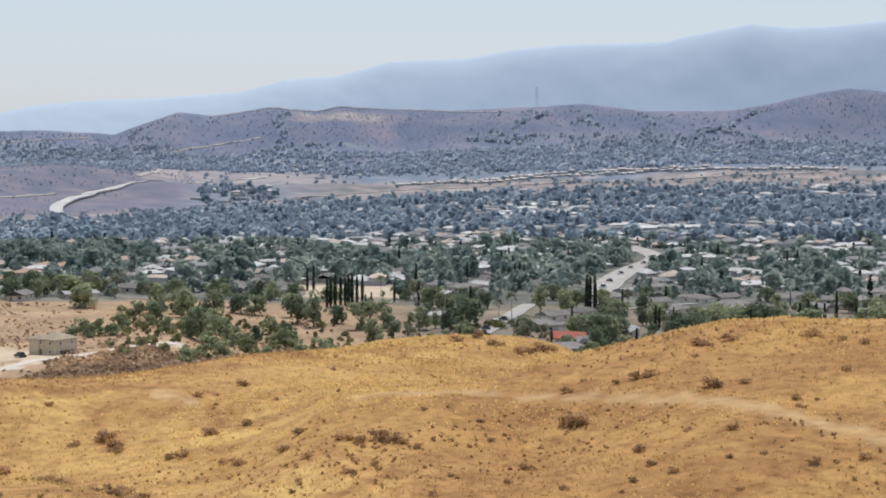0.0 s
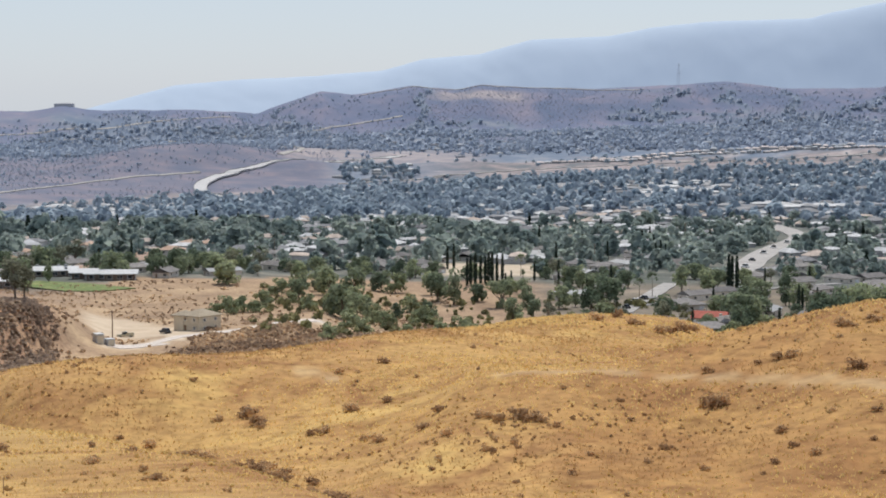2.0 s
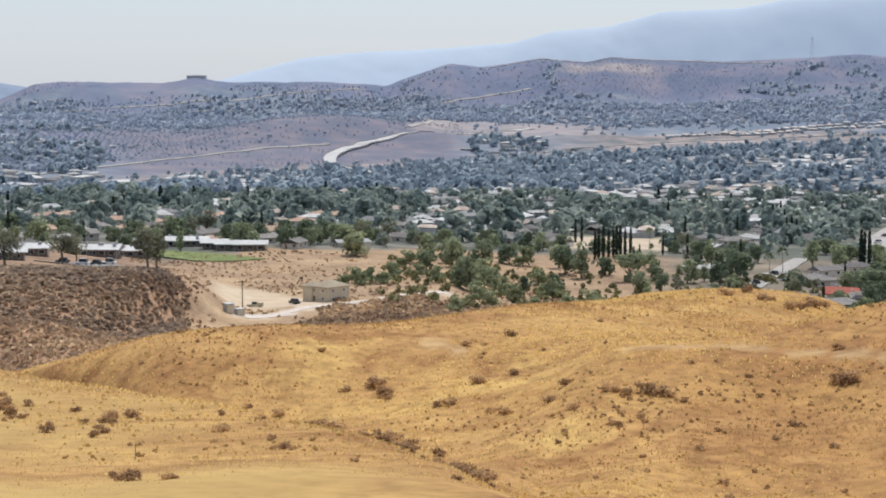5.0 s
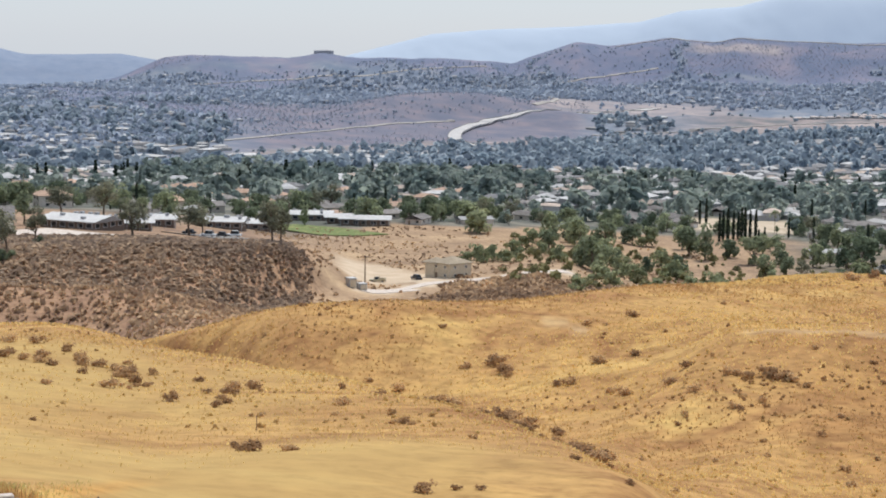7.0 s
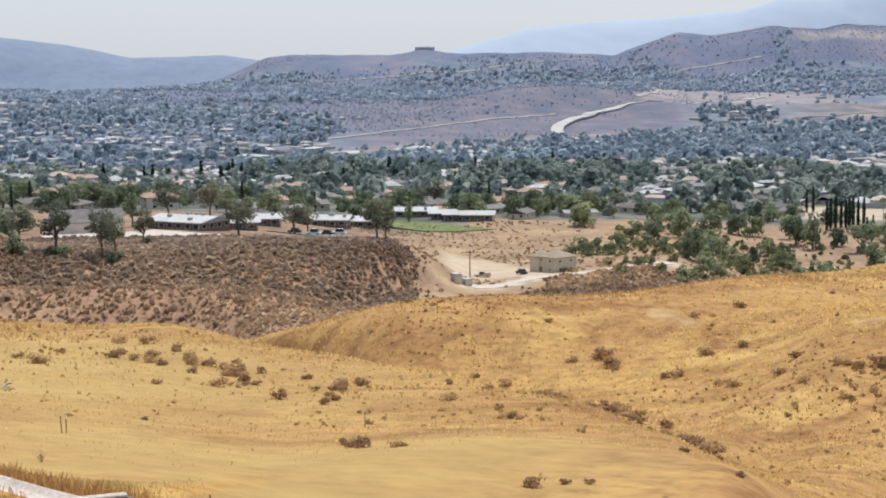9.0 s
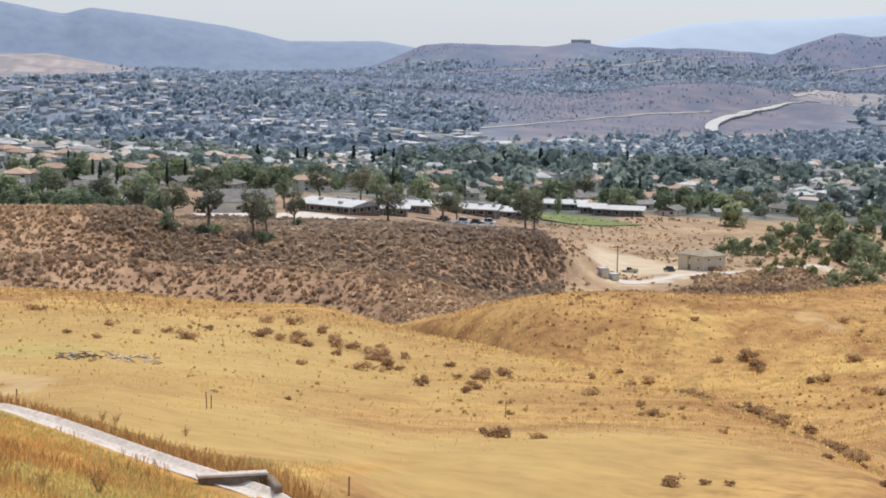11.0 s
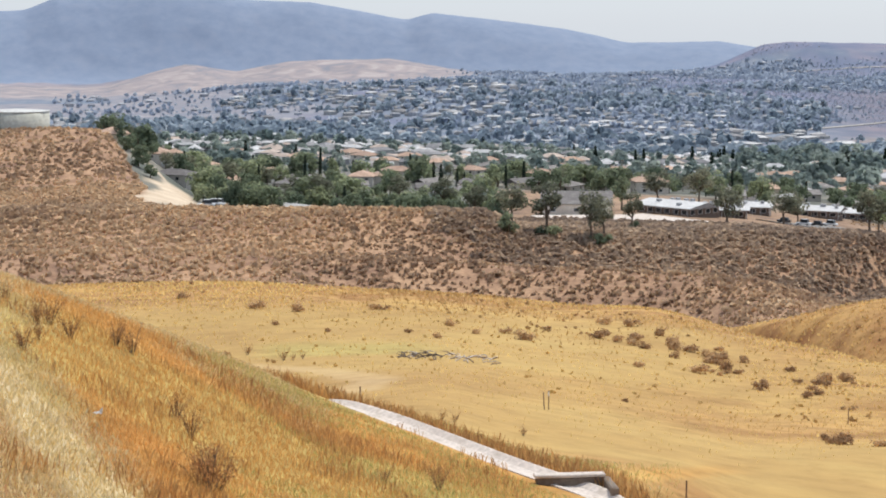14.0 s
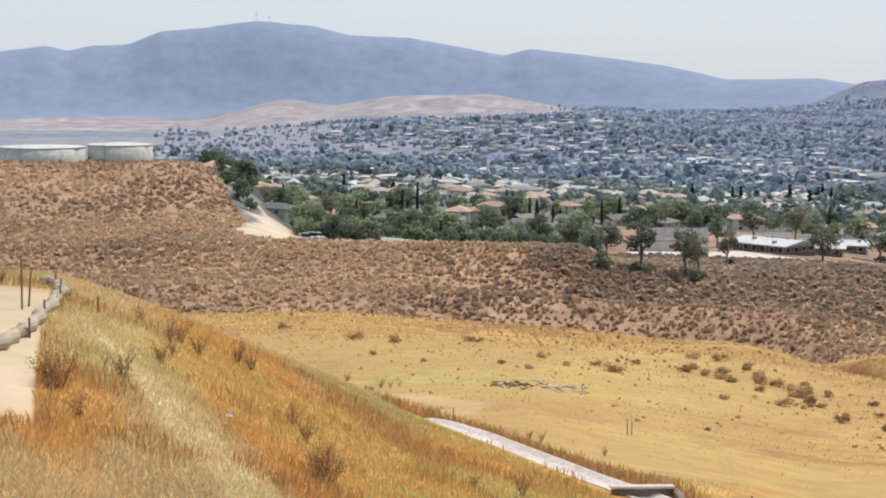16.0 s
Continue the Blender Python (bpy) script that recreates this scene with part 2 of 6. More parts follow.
ring((-40, 2300, -3.1), (-25, 2200, -3.2), (-13, 1800, -3.9), (-8.4, 1800, -4.05), (-5, 2000, -3.9), (-1, 2300, -3.54), (4.2, 2500, -3.3), (9, 2700, -3.05), (17, 2900, -2.53), (30, 3100, -2.2))
ring((-40, 2800, -2.7), (-25, 2700, -2.85), (-13, 2000, -3.75), (-9.7, 1950, -3.9), (-5, 2250, -3.44), (0, 2650, -2.88), (4, 2900, -2.5), (6, 2950, -2.5), (9.4, 3100, -2.3), (17, 3200, -2.2), (25, 3250, -1.75), (34, 3300, -1.65))
ring((-40, 3300, -2.2), (-25, 3300, -2.5), (-21, 3200, -2.15), (-13.6, 3000, -1.8), (-10, 2700, -2.3), (-5, 2800, -2.2), (0, 3050, -2.3), (2.4, 3100, -1.65), (4.7, 3100, -1.6), (7, 3200, -1.95), (9, 3350, -1.95),
     (17, 3500, -1.5), (34, 3500, -1.3))
ring((-40, 3600, -2.2), (-25, 3600, -2.3), (-13, 3600, -1.75), (-5, 3600, -1.6), (2.4, 3600, -1.75), (4.7, 3600, -1.75), (9, 3600, -1.5), (17, 3700, -1.1), (34, 3700, -0.9))
ring((-40, 4000, -2.0), (-28, 4000, -2.0), (-25, 4000, -2.0), (-23.8, 4000, -1.62), (-22.5, 4000, -1.28), (-20.9, 4000, -1.48), (-19.3, 4000, -1.17), (-16.3, 4000, -1.05), (-13.6, 4000, -1.5), (-9, 4000, -1.72),
     (-7.7, 4000, -1.65), (-6, 4000, -1.25), (-4.8, 4000, -0.71), (-3.9, 4000, -0.58), (-0.9, 4000, -0.62), (0.1, 4000, -0.42), (1.2, 4000, -0.59), (3.8, 4000, -0.58), (6, 4000, -0.7), (7.1, 4000, -0.27), (8, 4000, 0.03),
     (9, 4000, -0.07), (10.8, 4000, 0.15), (12.2, 4000, 0), (12.9, 4000, 0.17), (16.4, 4000, 0.06), (20.5, 4000, 0.26), (22.2, 4000, 0.07), (25, 4000, 0.13), (26.3, 4000, 0.3), (28.5, 4000, 0.78), (29.7, 4000, 0.65))
ring((-40, 4250, -1.9), (-10, 4250, -1.9), (0, 4250, -1.5), (36, 4250, -1.0))
ring((-40, 4700, 0.4), (-33.1, 4700, 0.45), (-31.3, 4700, 0.14), (-29.8, 4700, 0.34), (-29.1, 4700, 0.19), (-28.4, 4700, 0.35), (-27.3, 4700, 0.4), (-26.3, 4700, 0.8), (-24.7, 4700, 0.97), (-23.4, 4700, 1.14), (-21.7, 4700, 0.99),
     (-20.5, 4700, 0.7), (-18.7, 4700, 0.65), (-17.3, 4700, 0.41), (-15.7, 4700, 0.12), (-14.9, 4700, 0.33), (-13.3, 4700, 0.17), (-10.9, 4700, -0.15), (-8.9, 4700, -0.58), (-6.1, 4700, -0.52), (-4.7, 4700, -0.75),
     (-0.1, 4700, -0.79), (1, 4700, -0.46), (2.2, 4700, -0.15), (3.5, 4700, 0.2), (5.6, 4700, 0.38))
FAR_RIGHT = [(5.6, 0.38), (7.5, 0.47), (9.9, 0.65), (11.2, 1.01), (12.9, 1.15), (14.5, 1.59), (16.9, 1.7), (18.2, 1.95), (19.9, 2.12), (23, 2.19), (23.7, 2.38), (25.6, 2.74), (26.8, 2.62), (28.1, 2.66), (29.6, 2.82), (36, 3.0)]
far = RINGS.pop()
RINGS.append((np.concatenate([far[0], [a for a, _ in FAR_RIGHT[1:]]]), np.concatenate([far[1], [4700.0] * (len(FAR_RIGHT) - 1)]), np.concatenate([far[2], [EYE + 4700 * math.tan(radians(e)) for _, e in FAR_RIGHT[1:]]])))
ring((0, 4960, -1.5))

LATTICE = np.random.RandomState(5).rand(256, 256)


def smooth_noise(x, y):
    xi, yi = np.floor(x).astype(int), np.floor(y).astype(int)
    u, v = x - xi, y - yi
    u, v = u * u * (3 - 2 * u), v * v * (3 - 2 * v)
    a, b = LATTICE[xi & 255, yi & 255], LATTICE[(xi + 1) & 255, yi & 255]
    c, e = LATTICE[xi & 255, (yi + 1) & 255], LATTICE[(xi + 1) & 255, (yi + 1) & 255]
    return (a * (1 - u) + b * u) * (1 - v) + (c * (1 - u) + e * u) * v - 0.5


def fbm(x, y, size, octaves=4, rough=0.5):
    total, amp, f = 0, 1.0, 1.0 / size
    for k in range(octaves):
        total = total + amp * smooth_noise(x * f + 17.3 * k, y * f + 41.7 * k)
        amp, f = amp * rough, f * 2.03
    return total


def ridged(x, y, size, octaves=4):
    total, amp, f = 0, 1.0, 1.0 / size
    for k in range(octaves):
        total = total + amp * (0.25 - np.abs(smooth_noise(x * f + 7.7 * k, y * f + 3.1 * k)))
        amp, f = amp * 0.55, f * 2.1
    return total


def along(i, az, what=1):
    """Distance (1) or height (2) of a line of the land at an azimuth, rounded off between its knots."""
    r = RINGS[i]
    wide = 1.1 if i < 11 else 0.5 if i < 15 else 0.9 if i < 21 else 0.12
    return sum(np.interp(az + wide * o, r[0], r[what], period=360) * w for o, w in ((-1, 0.12), (-0.5, 0.22), (0, 0.32), (0.5, 0.22), (1, 0.12)))


def land(x, y):
    """Height of the ground."""
    x, y = np.atleast_1d(np.asarray(x, float)), np.atleast_1d(np.asarray(y, float))
    az, d = np.degrees(np.arctan2(x, y)), np.hypot(x, y)
    D, Z = np.stack([along(i, az, 1) for i in range(len(RINGS))]), np.stack([along(i, az, 2) for i in range(len(RINGS))])
    H = np.diff(D, axis=0)
    S = np.diff(Z, axis=0) / H
    M = np.zeros_like(Z)
    s0, s1 = S[:-1], S[1:]
    M[1:-1] = np.where(s0 * s1 > 0, 2 * s0 * s1 / np.where(s0 + s1 == 0, 1, s0 + s1), 0)
    k = np.clip((d[None] >= D).sum(0) - 1, 0, len(RINGS) - 2)
    i = np.arange(len(d))
    h = H[k, i]
    u = np.clip((d - D[k, i]) / h, 0, 1)
    z = (2 * u**3 - 3 * u**2 + 1) * Z[k, i] + (u**3 - 2 * u**2 + u) * h * M[k, i] + (3 * u**2 - 2 * u**3) * Z[k + 1, i] + (u**3 - u**2) * h * M[k + 1, i]
    grow = np.interp(d, [5, 40, 100, 200, 400, 700, 1500, 2800, 3500, 4050, 4300, 4500, 4660, 4700], [0, 0.25, 0.9, 1.2, 1.6, 1.2, 1.0, 2.0, 7, 4, 20, 26, 10, 8])
    z = z + 0.6 * grow * fbm(x, y, 40, 4) * np.where(d < 3000, 1, 0.2) * (1 - 0.7 * step(d, 150, 190) * (1 - step(d, 260, 330)) * step(az, -6, -2))
    z = z + np.where(d > 2900, grow * (1.2 * fbm(x, y, 420, 5, 0.55) + 2.2 * ridged(x, y, 330, 5) + 0.7 * ridged(x, y, 95, 3)) * np.where(d > 4150, 0.22 - 0.1 * step(az, -2, 4), 1), 0)
    fade = np.clip((d - 60) / 60, 0, 1) * np.clip((480 - d) / 60, 0, 1)
    fade = fade * (1 - 0.75 * np.exp(-(((d - along(8, az)) / 22) ** 2)) * step(az, -6, -2))
    u, v = x * 0.88 - y * 0.47, (x * 0.47 + y * 0.88) * 0.42  # washes run down the golden face
    z = z + fade * (np.interp(az, [-4, 5, 9], [0.15, 1.0, 2.2]) * (ridged(u, v, 24, 3) - 0.16) + np.interp(az, [-6, 4], [0.0, 0.25]) * ridged(x + 50, y, 13, 2) + 0.2 * fbm(x, y, 22, 2))
    for a, r, high, across, deep in ((7.3, 2990, 15, 62, 70), (12.8, 3070, 11, 80, 50), (10.6, 3040, 5, 70, 60)):  # earth mounds beside the ramp
        u = (x - r * math.sin(radians(a))) * math.cos(radians(a)) - (y - r * math.cos(radians(a))) * math.sin(radians(a))
        z = z + high * np.exp(-((u / across) ** 2) - ((d - r) / deep) ** 2) * (0.85 + 0.6 * fbm(x, y, 60, 3))
    return z


def spot(az, d):
    x, y = d * math.sin(radians(az)), d * math.cos(radians(az))
    return Vector((x, y, float(land(x, y)[0])))


def polar(x, y):
    return np.degrees(np.arctan2(x, y)), np.hypot(x, y)


def lands(az, d):
    x, y = d * np.sin(np.radians(az)), d * np.cos(np.radians(az))
    return np.stack([x, y, land(x, y)], -1)


def step(v, a, b):
    t = np.clip((v - a) / (b - a), 0, 1)
    return t * t * (3 - 2 * t)


def near_line(x, y, path):
    """Distance from a line of (azimuth, distance) knots."""
    p = np.array([(r * math.sin(radians(a)), r * math.cos(radians(a))) for a, r in path])
    best = np.full(np.shape(x), 1e9)
    for (ax, ay), (bx, by) in zip(p[:-1], p[1:]):
        t = np.clip(((x - ax) * (bx - ax) + (y - ay) * (by - ay)) / ((bx - ax) ** 2 + (by - ay) ** 2), 0, 1)
        best = np.minimum(best, np.hypot(x - ax - t * (bx - ax), y - ay - t * (by - ay)))
    return best


def zones(x, y):
    """How much of each cover grows or lies at a place, 0 to 1."""
    az, d = polar(x, y)
    n1, n2 = fbm(x, y, 60, 4), fbm(x + 300, y - 90, 18, 4)
    big = fbm(x, y, 500, 4)
    wob = 1 + 0.05 * n1
    line = lambda i: along(i, az)
    w = {}
    edge = np.where(az < -6, line(7), line(8) + 25)
    w["gold"] = 1 - step(d * wob, edge - 6, edge + 12)
    # valley floor beyond about 1450 m takes the haze-tinted cover
    w["hazy_plain"] = step(d, 1450, 2000)
    w["ochre"] = w["gold"] * step(az + 12 * n1, 7, 19) * (0.9 - 0.5 * step(d, 180, 230))
    flat_ = 7 * (1 - step(d, 75, 120))
    w["yellow"] = step(-az, -3 + 6 * n2 - flat_, 6 + 6 * n2 - flat_) * step(d, 48, 58) * (1 - step(d, 150, 185)) * step(fbm(x, y, 45, 3), -0.36, 0.0) * 0.9
    toe = line(3)
    near = (1 - step(d, toe - 2.5, toe + 2.5)) * (1 - step(az, -13, -6))
    w["rust"] = near * step(0.62 + n2 * 1.8 + 0.4 * np.sin((az + 30) * 0.5 + d * 0.12), 0.2, 0.8)
    band = step(d, toe + 0.5, toe + 1.5) * (1 - step(d + 1.5 * n2, toe + 3.5, toe + 6.5)) * step(az, -23, -20) * (1 - step(az, -8, -4))
    w["rust"] = np.maximum(w["rust"], 0.9 * band)
    w["olive"] = near * 0.6 * step(fbm(x + 31, y + 8, 9, 3), 0.1, 0.25)
    w["olive"] = np.maximum(w["olive"], 0.5 * step(az, -21, -19.5) * (1 - step(az, -16.5, -13.5)) * step(d + 6 * n2, 113, 117) * (1 - step(d + 6 * n2, 121, 126)))
    w["pale"] = near * step(d, 14, 18) * (1 - step(np.abs(az + 29.3 - (36 - d) * 0.33 + 3 * n2) / (0.35 + np.clip(36 - d, 0, 20) * 0.1), 0.7, 1.3)) * (1 - step(d, 36, 40))
    back = line(12) + 15 + 60 * step(az, -13.5, -12.5) + 130 * step(az, -0.5, 2.5) + np.clip((-23.2 - az) * 140, 0, 330)
    w["scrub"] = step(d * wob, edge - 6, edge + 14) * (1 - step(d * wob, back, back + 14))
    w["scrub"] = np.maximum(w["scrub"], 0.75 * step(az, -14, -12) * (1 - step(az, 12, 15)) * step(d, 520, 540) * (1 - step(d + 90 * n1, 700, 780)))
    w["scrub"] *= 1 - (0.3 + 0.55 * step(az, 13, 16)) * step(az, 9, 11) * step(d, 520, 600)
    w["field"] = w["scrub"] * step(az + 1.5 * n1, -1.2, 0.2)
    rn, rf = line(17), line(18)
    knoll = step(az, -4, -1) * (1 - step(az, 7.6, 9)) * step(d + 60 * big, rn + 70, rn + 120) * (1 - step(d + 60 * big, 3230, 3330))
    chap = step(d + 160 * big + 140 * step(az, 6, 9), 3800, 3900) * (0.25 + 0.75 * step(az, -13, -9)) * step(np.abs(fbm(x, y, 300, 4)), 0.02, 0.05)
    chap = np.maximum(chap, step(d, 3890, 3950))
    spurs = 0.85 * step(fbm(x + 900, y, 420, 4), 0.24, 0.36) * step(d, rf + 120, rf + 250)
    # hill and brown: bare far ground, drawn with haze-blue covers
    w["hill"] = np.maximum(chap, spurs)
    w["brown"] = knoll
    w["trail"] = 0.42 * np.maximum.reduce([1 - step(near_line(x, y, p) + 1.2 * n2, 0.5, wd) for p, wd in (
        ([(24.38, 169.7), (26.12, 166.2), (27.84, 160.2), (30, 155.5)], 1.7), ([(7.27, 208.3), (7.79, 205.7), (8.4, 202.9)], 1.4), ([(13.6, 182.9), (15.7, 183.5), (17.5, 184), (20, 179.2), (24.3, 170)], 1.3), ([(-17.5, 84), (-16.6, 92), (-18.4, 104), (-22, 112)], 1.8))])
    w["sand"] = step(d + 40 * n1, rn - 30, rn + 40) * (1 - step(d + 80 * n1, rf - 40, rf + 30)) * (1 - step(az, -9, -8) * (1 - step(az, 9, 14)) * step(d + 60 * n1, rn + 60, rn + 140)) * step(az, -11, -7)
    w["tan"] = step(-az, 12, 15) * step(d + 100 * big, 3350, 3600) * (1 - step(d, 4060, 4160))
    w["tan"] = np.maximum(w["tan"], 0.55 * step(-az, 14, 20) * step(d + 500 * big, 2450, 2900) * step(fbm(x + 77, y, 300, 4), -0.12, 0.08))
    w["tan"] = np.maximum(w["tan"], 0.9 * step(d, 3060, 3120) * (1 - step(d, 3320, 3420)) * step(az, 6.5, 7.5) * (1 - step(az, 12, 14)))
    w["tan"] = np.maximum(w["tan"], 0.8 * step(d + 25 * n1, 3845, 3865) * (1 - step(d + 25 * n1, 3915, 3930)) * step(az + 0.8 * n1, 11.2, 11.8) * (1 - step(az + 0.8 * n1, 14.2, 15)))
    road = step(-az, 30.9 + 0.1 * (43 - d), 31.15 + 0.1 * (43 - d)) * step(d, 24, 26) * (1 - step(d, 42.2, 43.4))
    pad = step(-az, 21.8 + 0.006 * (d - 520), 22.1 + 0.006 * (d - 520)) * (1 - step(-az, 23.5 + n2, 23.8 + n2)) * step(d, 500, 520) * (1 - step(d, 605, 630))
    lane = (1 - step(np.abs(az + 23.4 + 0.012 * (d - 640)), 0.05, 0.13)) * step(d, 610, 620) * (1 - step(d, 730, 740))
    yard = step(az, 0.2, 1.0) * (1 - step(az, 4.2 + 0.03 * (d - 600), 5.2 + 0.03 * (d - 600))) * step(d + 10 * n1, 572, 582) * (1 - step(d + 20 * n1, 610 + 22 * (3 - az), 625 + 22 * (3 - az)))
    bare = 0.8 * step(np.abs(az - 13.2), 2.2, 1.2) * step(d, 880, 905) * (1 - step(d, 990, 1010))
    drive = near_line(x, y, [(1.5, 546), (2.0, 551), (2.78, 559), (3.58, 575), (4.82, 584), (6.23, 594), (7.9, 622)])
    drive = 1 - step(drive, 3.5, 6)
    w["dirt"] = np.maximum.reduce([drive, road * (0.75 + 0.5 * n2), pad, lane, yard * 0.8, bare])
    # the ranges take the mountain covers with haze in their colour
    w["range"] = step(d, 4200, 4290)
    w["hazy_pale_range"] = w["range"] * step(az, -4, 1)
    return {k: np.clip(v, 0, 1) for k, v in w.items()}


def fast_mesh(name, co, quads, smooth=False):
    me = bpy.data.meshes.new(name)
    co, quads = np.asarray(co, np.float32), np.asarray(quads, np.int32)
    me.vertices.add(len(co)), me.loops.add(quads.size), me.polygons.add(len(quads))
    me.vertices.foreach_set("co", co.ravel())
    me.loops.foreach_set("vertex_index", quads.ravel())
    me.polygons.foreach_set("loop_start", np.arange(0, quads.size, quads.shape[1], dtype=np.int32))
    me.update(calc_edges=True)
    me.polygons.foreach_set("use_smooth", np.full(len(quads), smooth))
    return me


def build_ground():
    azs = np.radians(np.concatenate([np.arange(-180, -40, 4.0), np.arange(-40, -35, 0.4), np.arange(-35, 31, 0.12), np.arange(31, 40, 0.5), np.arange(40, 180, 4.0)]))
    ds = np.concatenate([[0.5, 1, 2, 4], np.exp(np.linspace(math.log(6), math.log(1500), 330)), np.linspace(1512, 4960, 210)])
    A, Dd = np.meshgrid(azs, ds)
    x, y = (Dd * np.sin(A)).ravel(), (Dd * np.cos(A)).ravel()
    z = land(x, y)
    n, m = len(azs), len(ds)
    i = np.arange(m - 1)[:, None] * n
    j = np.arange(n)[None]
    k = (j + 1) % n
    quads = np.stack([i + j, i + n + j, i + n + k, i + k], -1).reshape(-1, 4)[:, ::-1]
    co = np.stack([x, y, z], -1)
    c = np.full(n // 2, m * n)
    e = np.arange(0, n - 1, 2)[: n // 2]
    hub = np.stack([c, e, e + 1, (e + 2) % n], -1)[:, ::-1]
    if n % 2:
        hub = np.vstack([hub, [[0, n - 1, n - 2, m * n]]])
    quads = np.vstack([quads, hub])
    me = fast_mesh("ground", np.vstack([co, [[0, 0, float(land(0.01, 0.01)[0])]]]), quads, True)
    w = zones(np.append(x, 0), np.append(y, 0.01))
    for key, v in w.items():
        a = me.attributes.new(key, "FLOAT", "POINT")
        a.data.foreach_set("value", v.astype(np.float32))
    me.materials.append(ground_material())
    ob = new("ground", me)
    return tagged(ob, "dry golden grass hills falling to a wide hazy valley", "ground", kind="structure")


build_ground()


# ---------------------------------------------------------------- helpers for things
def part(name, bm, mat, parent, label=""):
    """One mesh of its own under a thing or under a part."""
    me = bpy.data.meshes.new(name)
    if isinstance(bm, bmesh.types.BMesh):
        bm.to_mesh(me)
        bm.free()
    else:
        me = bm
    for k in (mat if isinstance(mat, list) else [mat]):
        me.materials.append(k)
    ob = new(name, me)
    ob.parent = parent
    if label:
        ob["label"] = label
    return ob


def thing(name, label, category, group="", kind=""):
    return tagged(new(name), label, category, group, kind)


def box(bm, size, at=(0, 0, 0), turn=0.0, bevel=0.0):
    m = Matrix.Translation(at) @ Matrix.Rotation(turn, 4, "Z") @ Matrix.Diagonal((*size, 1))
    g = bmesh.ops.create_cube(bm, size=1, matrix=m)
    if bevel:
        bmesh.ops.bevel(bm, geom=list({e for v in g["verts"] for e in v.link_edges}), offset=bevel, segments=1, affect="EDGES")
    return g["verts"]


def tube(bm, points, radii, sides=7):
    """A limb, pipe or pole through points."""
    rings = []
    for i, p in enumerate(points):
        p = Vector(p)
        d = (Vector(points[min(i + 1, len(points) - 1)]) - Vector(points[max(i - 1, 0)])).normalized()
        u = d.orthogonal().normalized()
        v = d.cross(u)
        rings.append([bm.verts.new(p + radii[i] * (math.cos(a) * u + math.sin(a) * v)) for a in (2 * math.pi * k / sides for k in range(sides))])
    for a, b in zip(rings, rings[1:]):
        # keep the seam of one ring nearest to the seam of the last
        off = min(range(sides), key=lambda o: sum((a[k].co - b[(k + o) % sides].co).length_squared for k in range(sides)))
        b[:] = b[off:] + b[:off]
        for k in range(sides):
            bm.faces.new((a[k], a[(k + 1) % sides], b[(k + 1) % sides], b[k]))
    bm.faces.new(rings[0][::-1])
    bm.faces.new(rings[-1])


def leaf_cards(pos, nrm, size, rng):
    """Small four-cornered leaf clumps at the given places, facing along the normals."""
    n = len(pos)
    a = np.cross(nrm, rng.normal(size=(n, 3)))
    a /= np.linalg.norm(a, axis=1, keepdims=True) + 1e-9
    b = np.cross(nrm, a)
    s = size[:, None]
    k = rng.uniform(0.55, 1.25, (n, 4, 1))
    q = np.stack([pos - a * s * k[:, 0], pos - b * s * k[:, 1] + nrm * s * 0.25, pos + a * s * k[:, 2], pos + b * s * k[:, 3] - nrm * s * 0.2], 1)
    return q


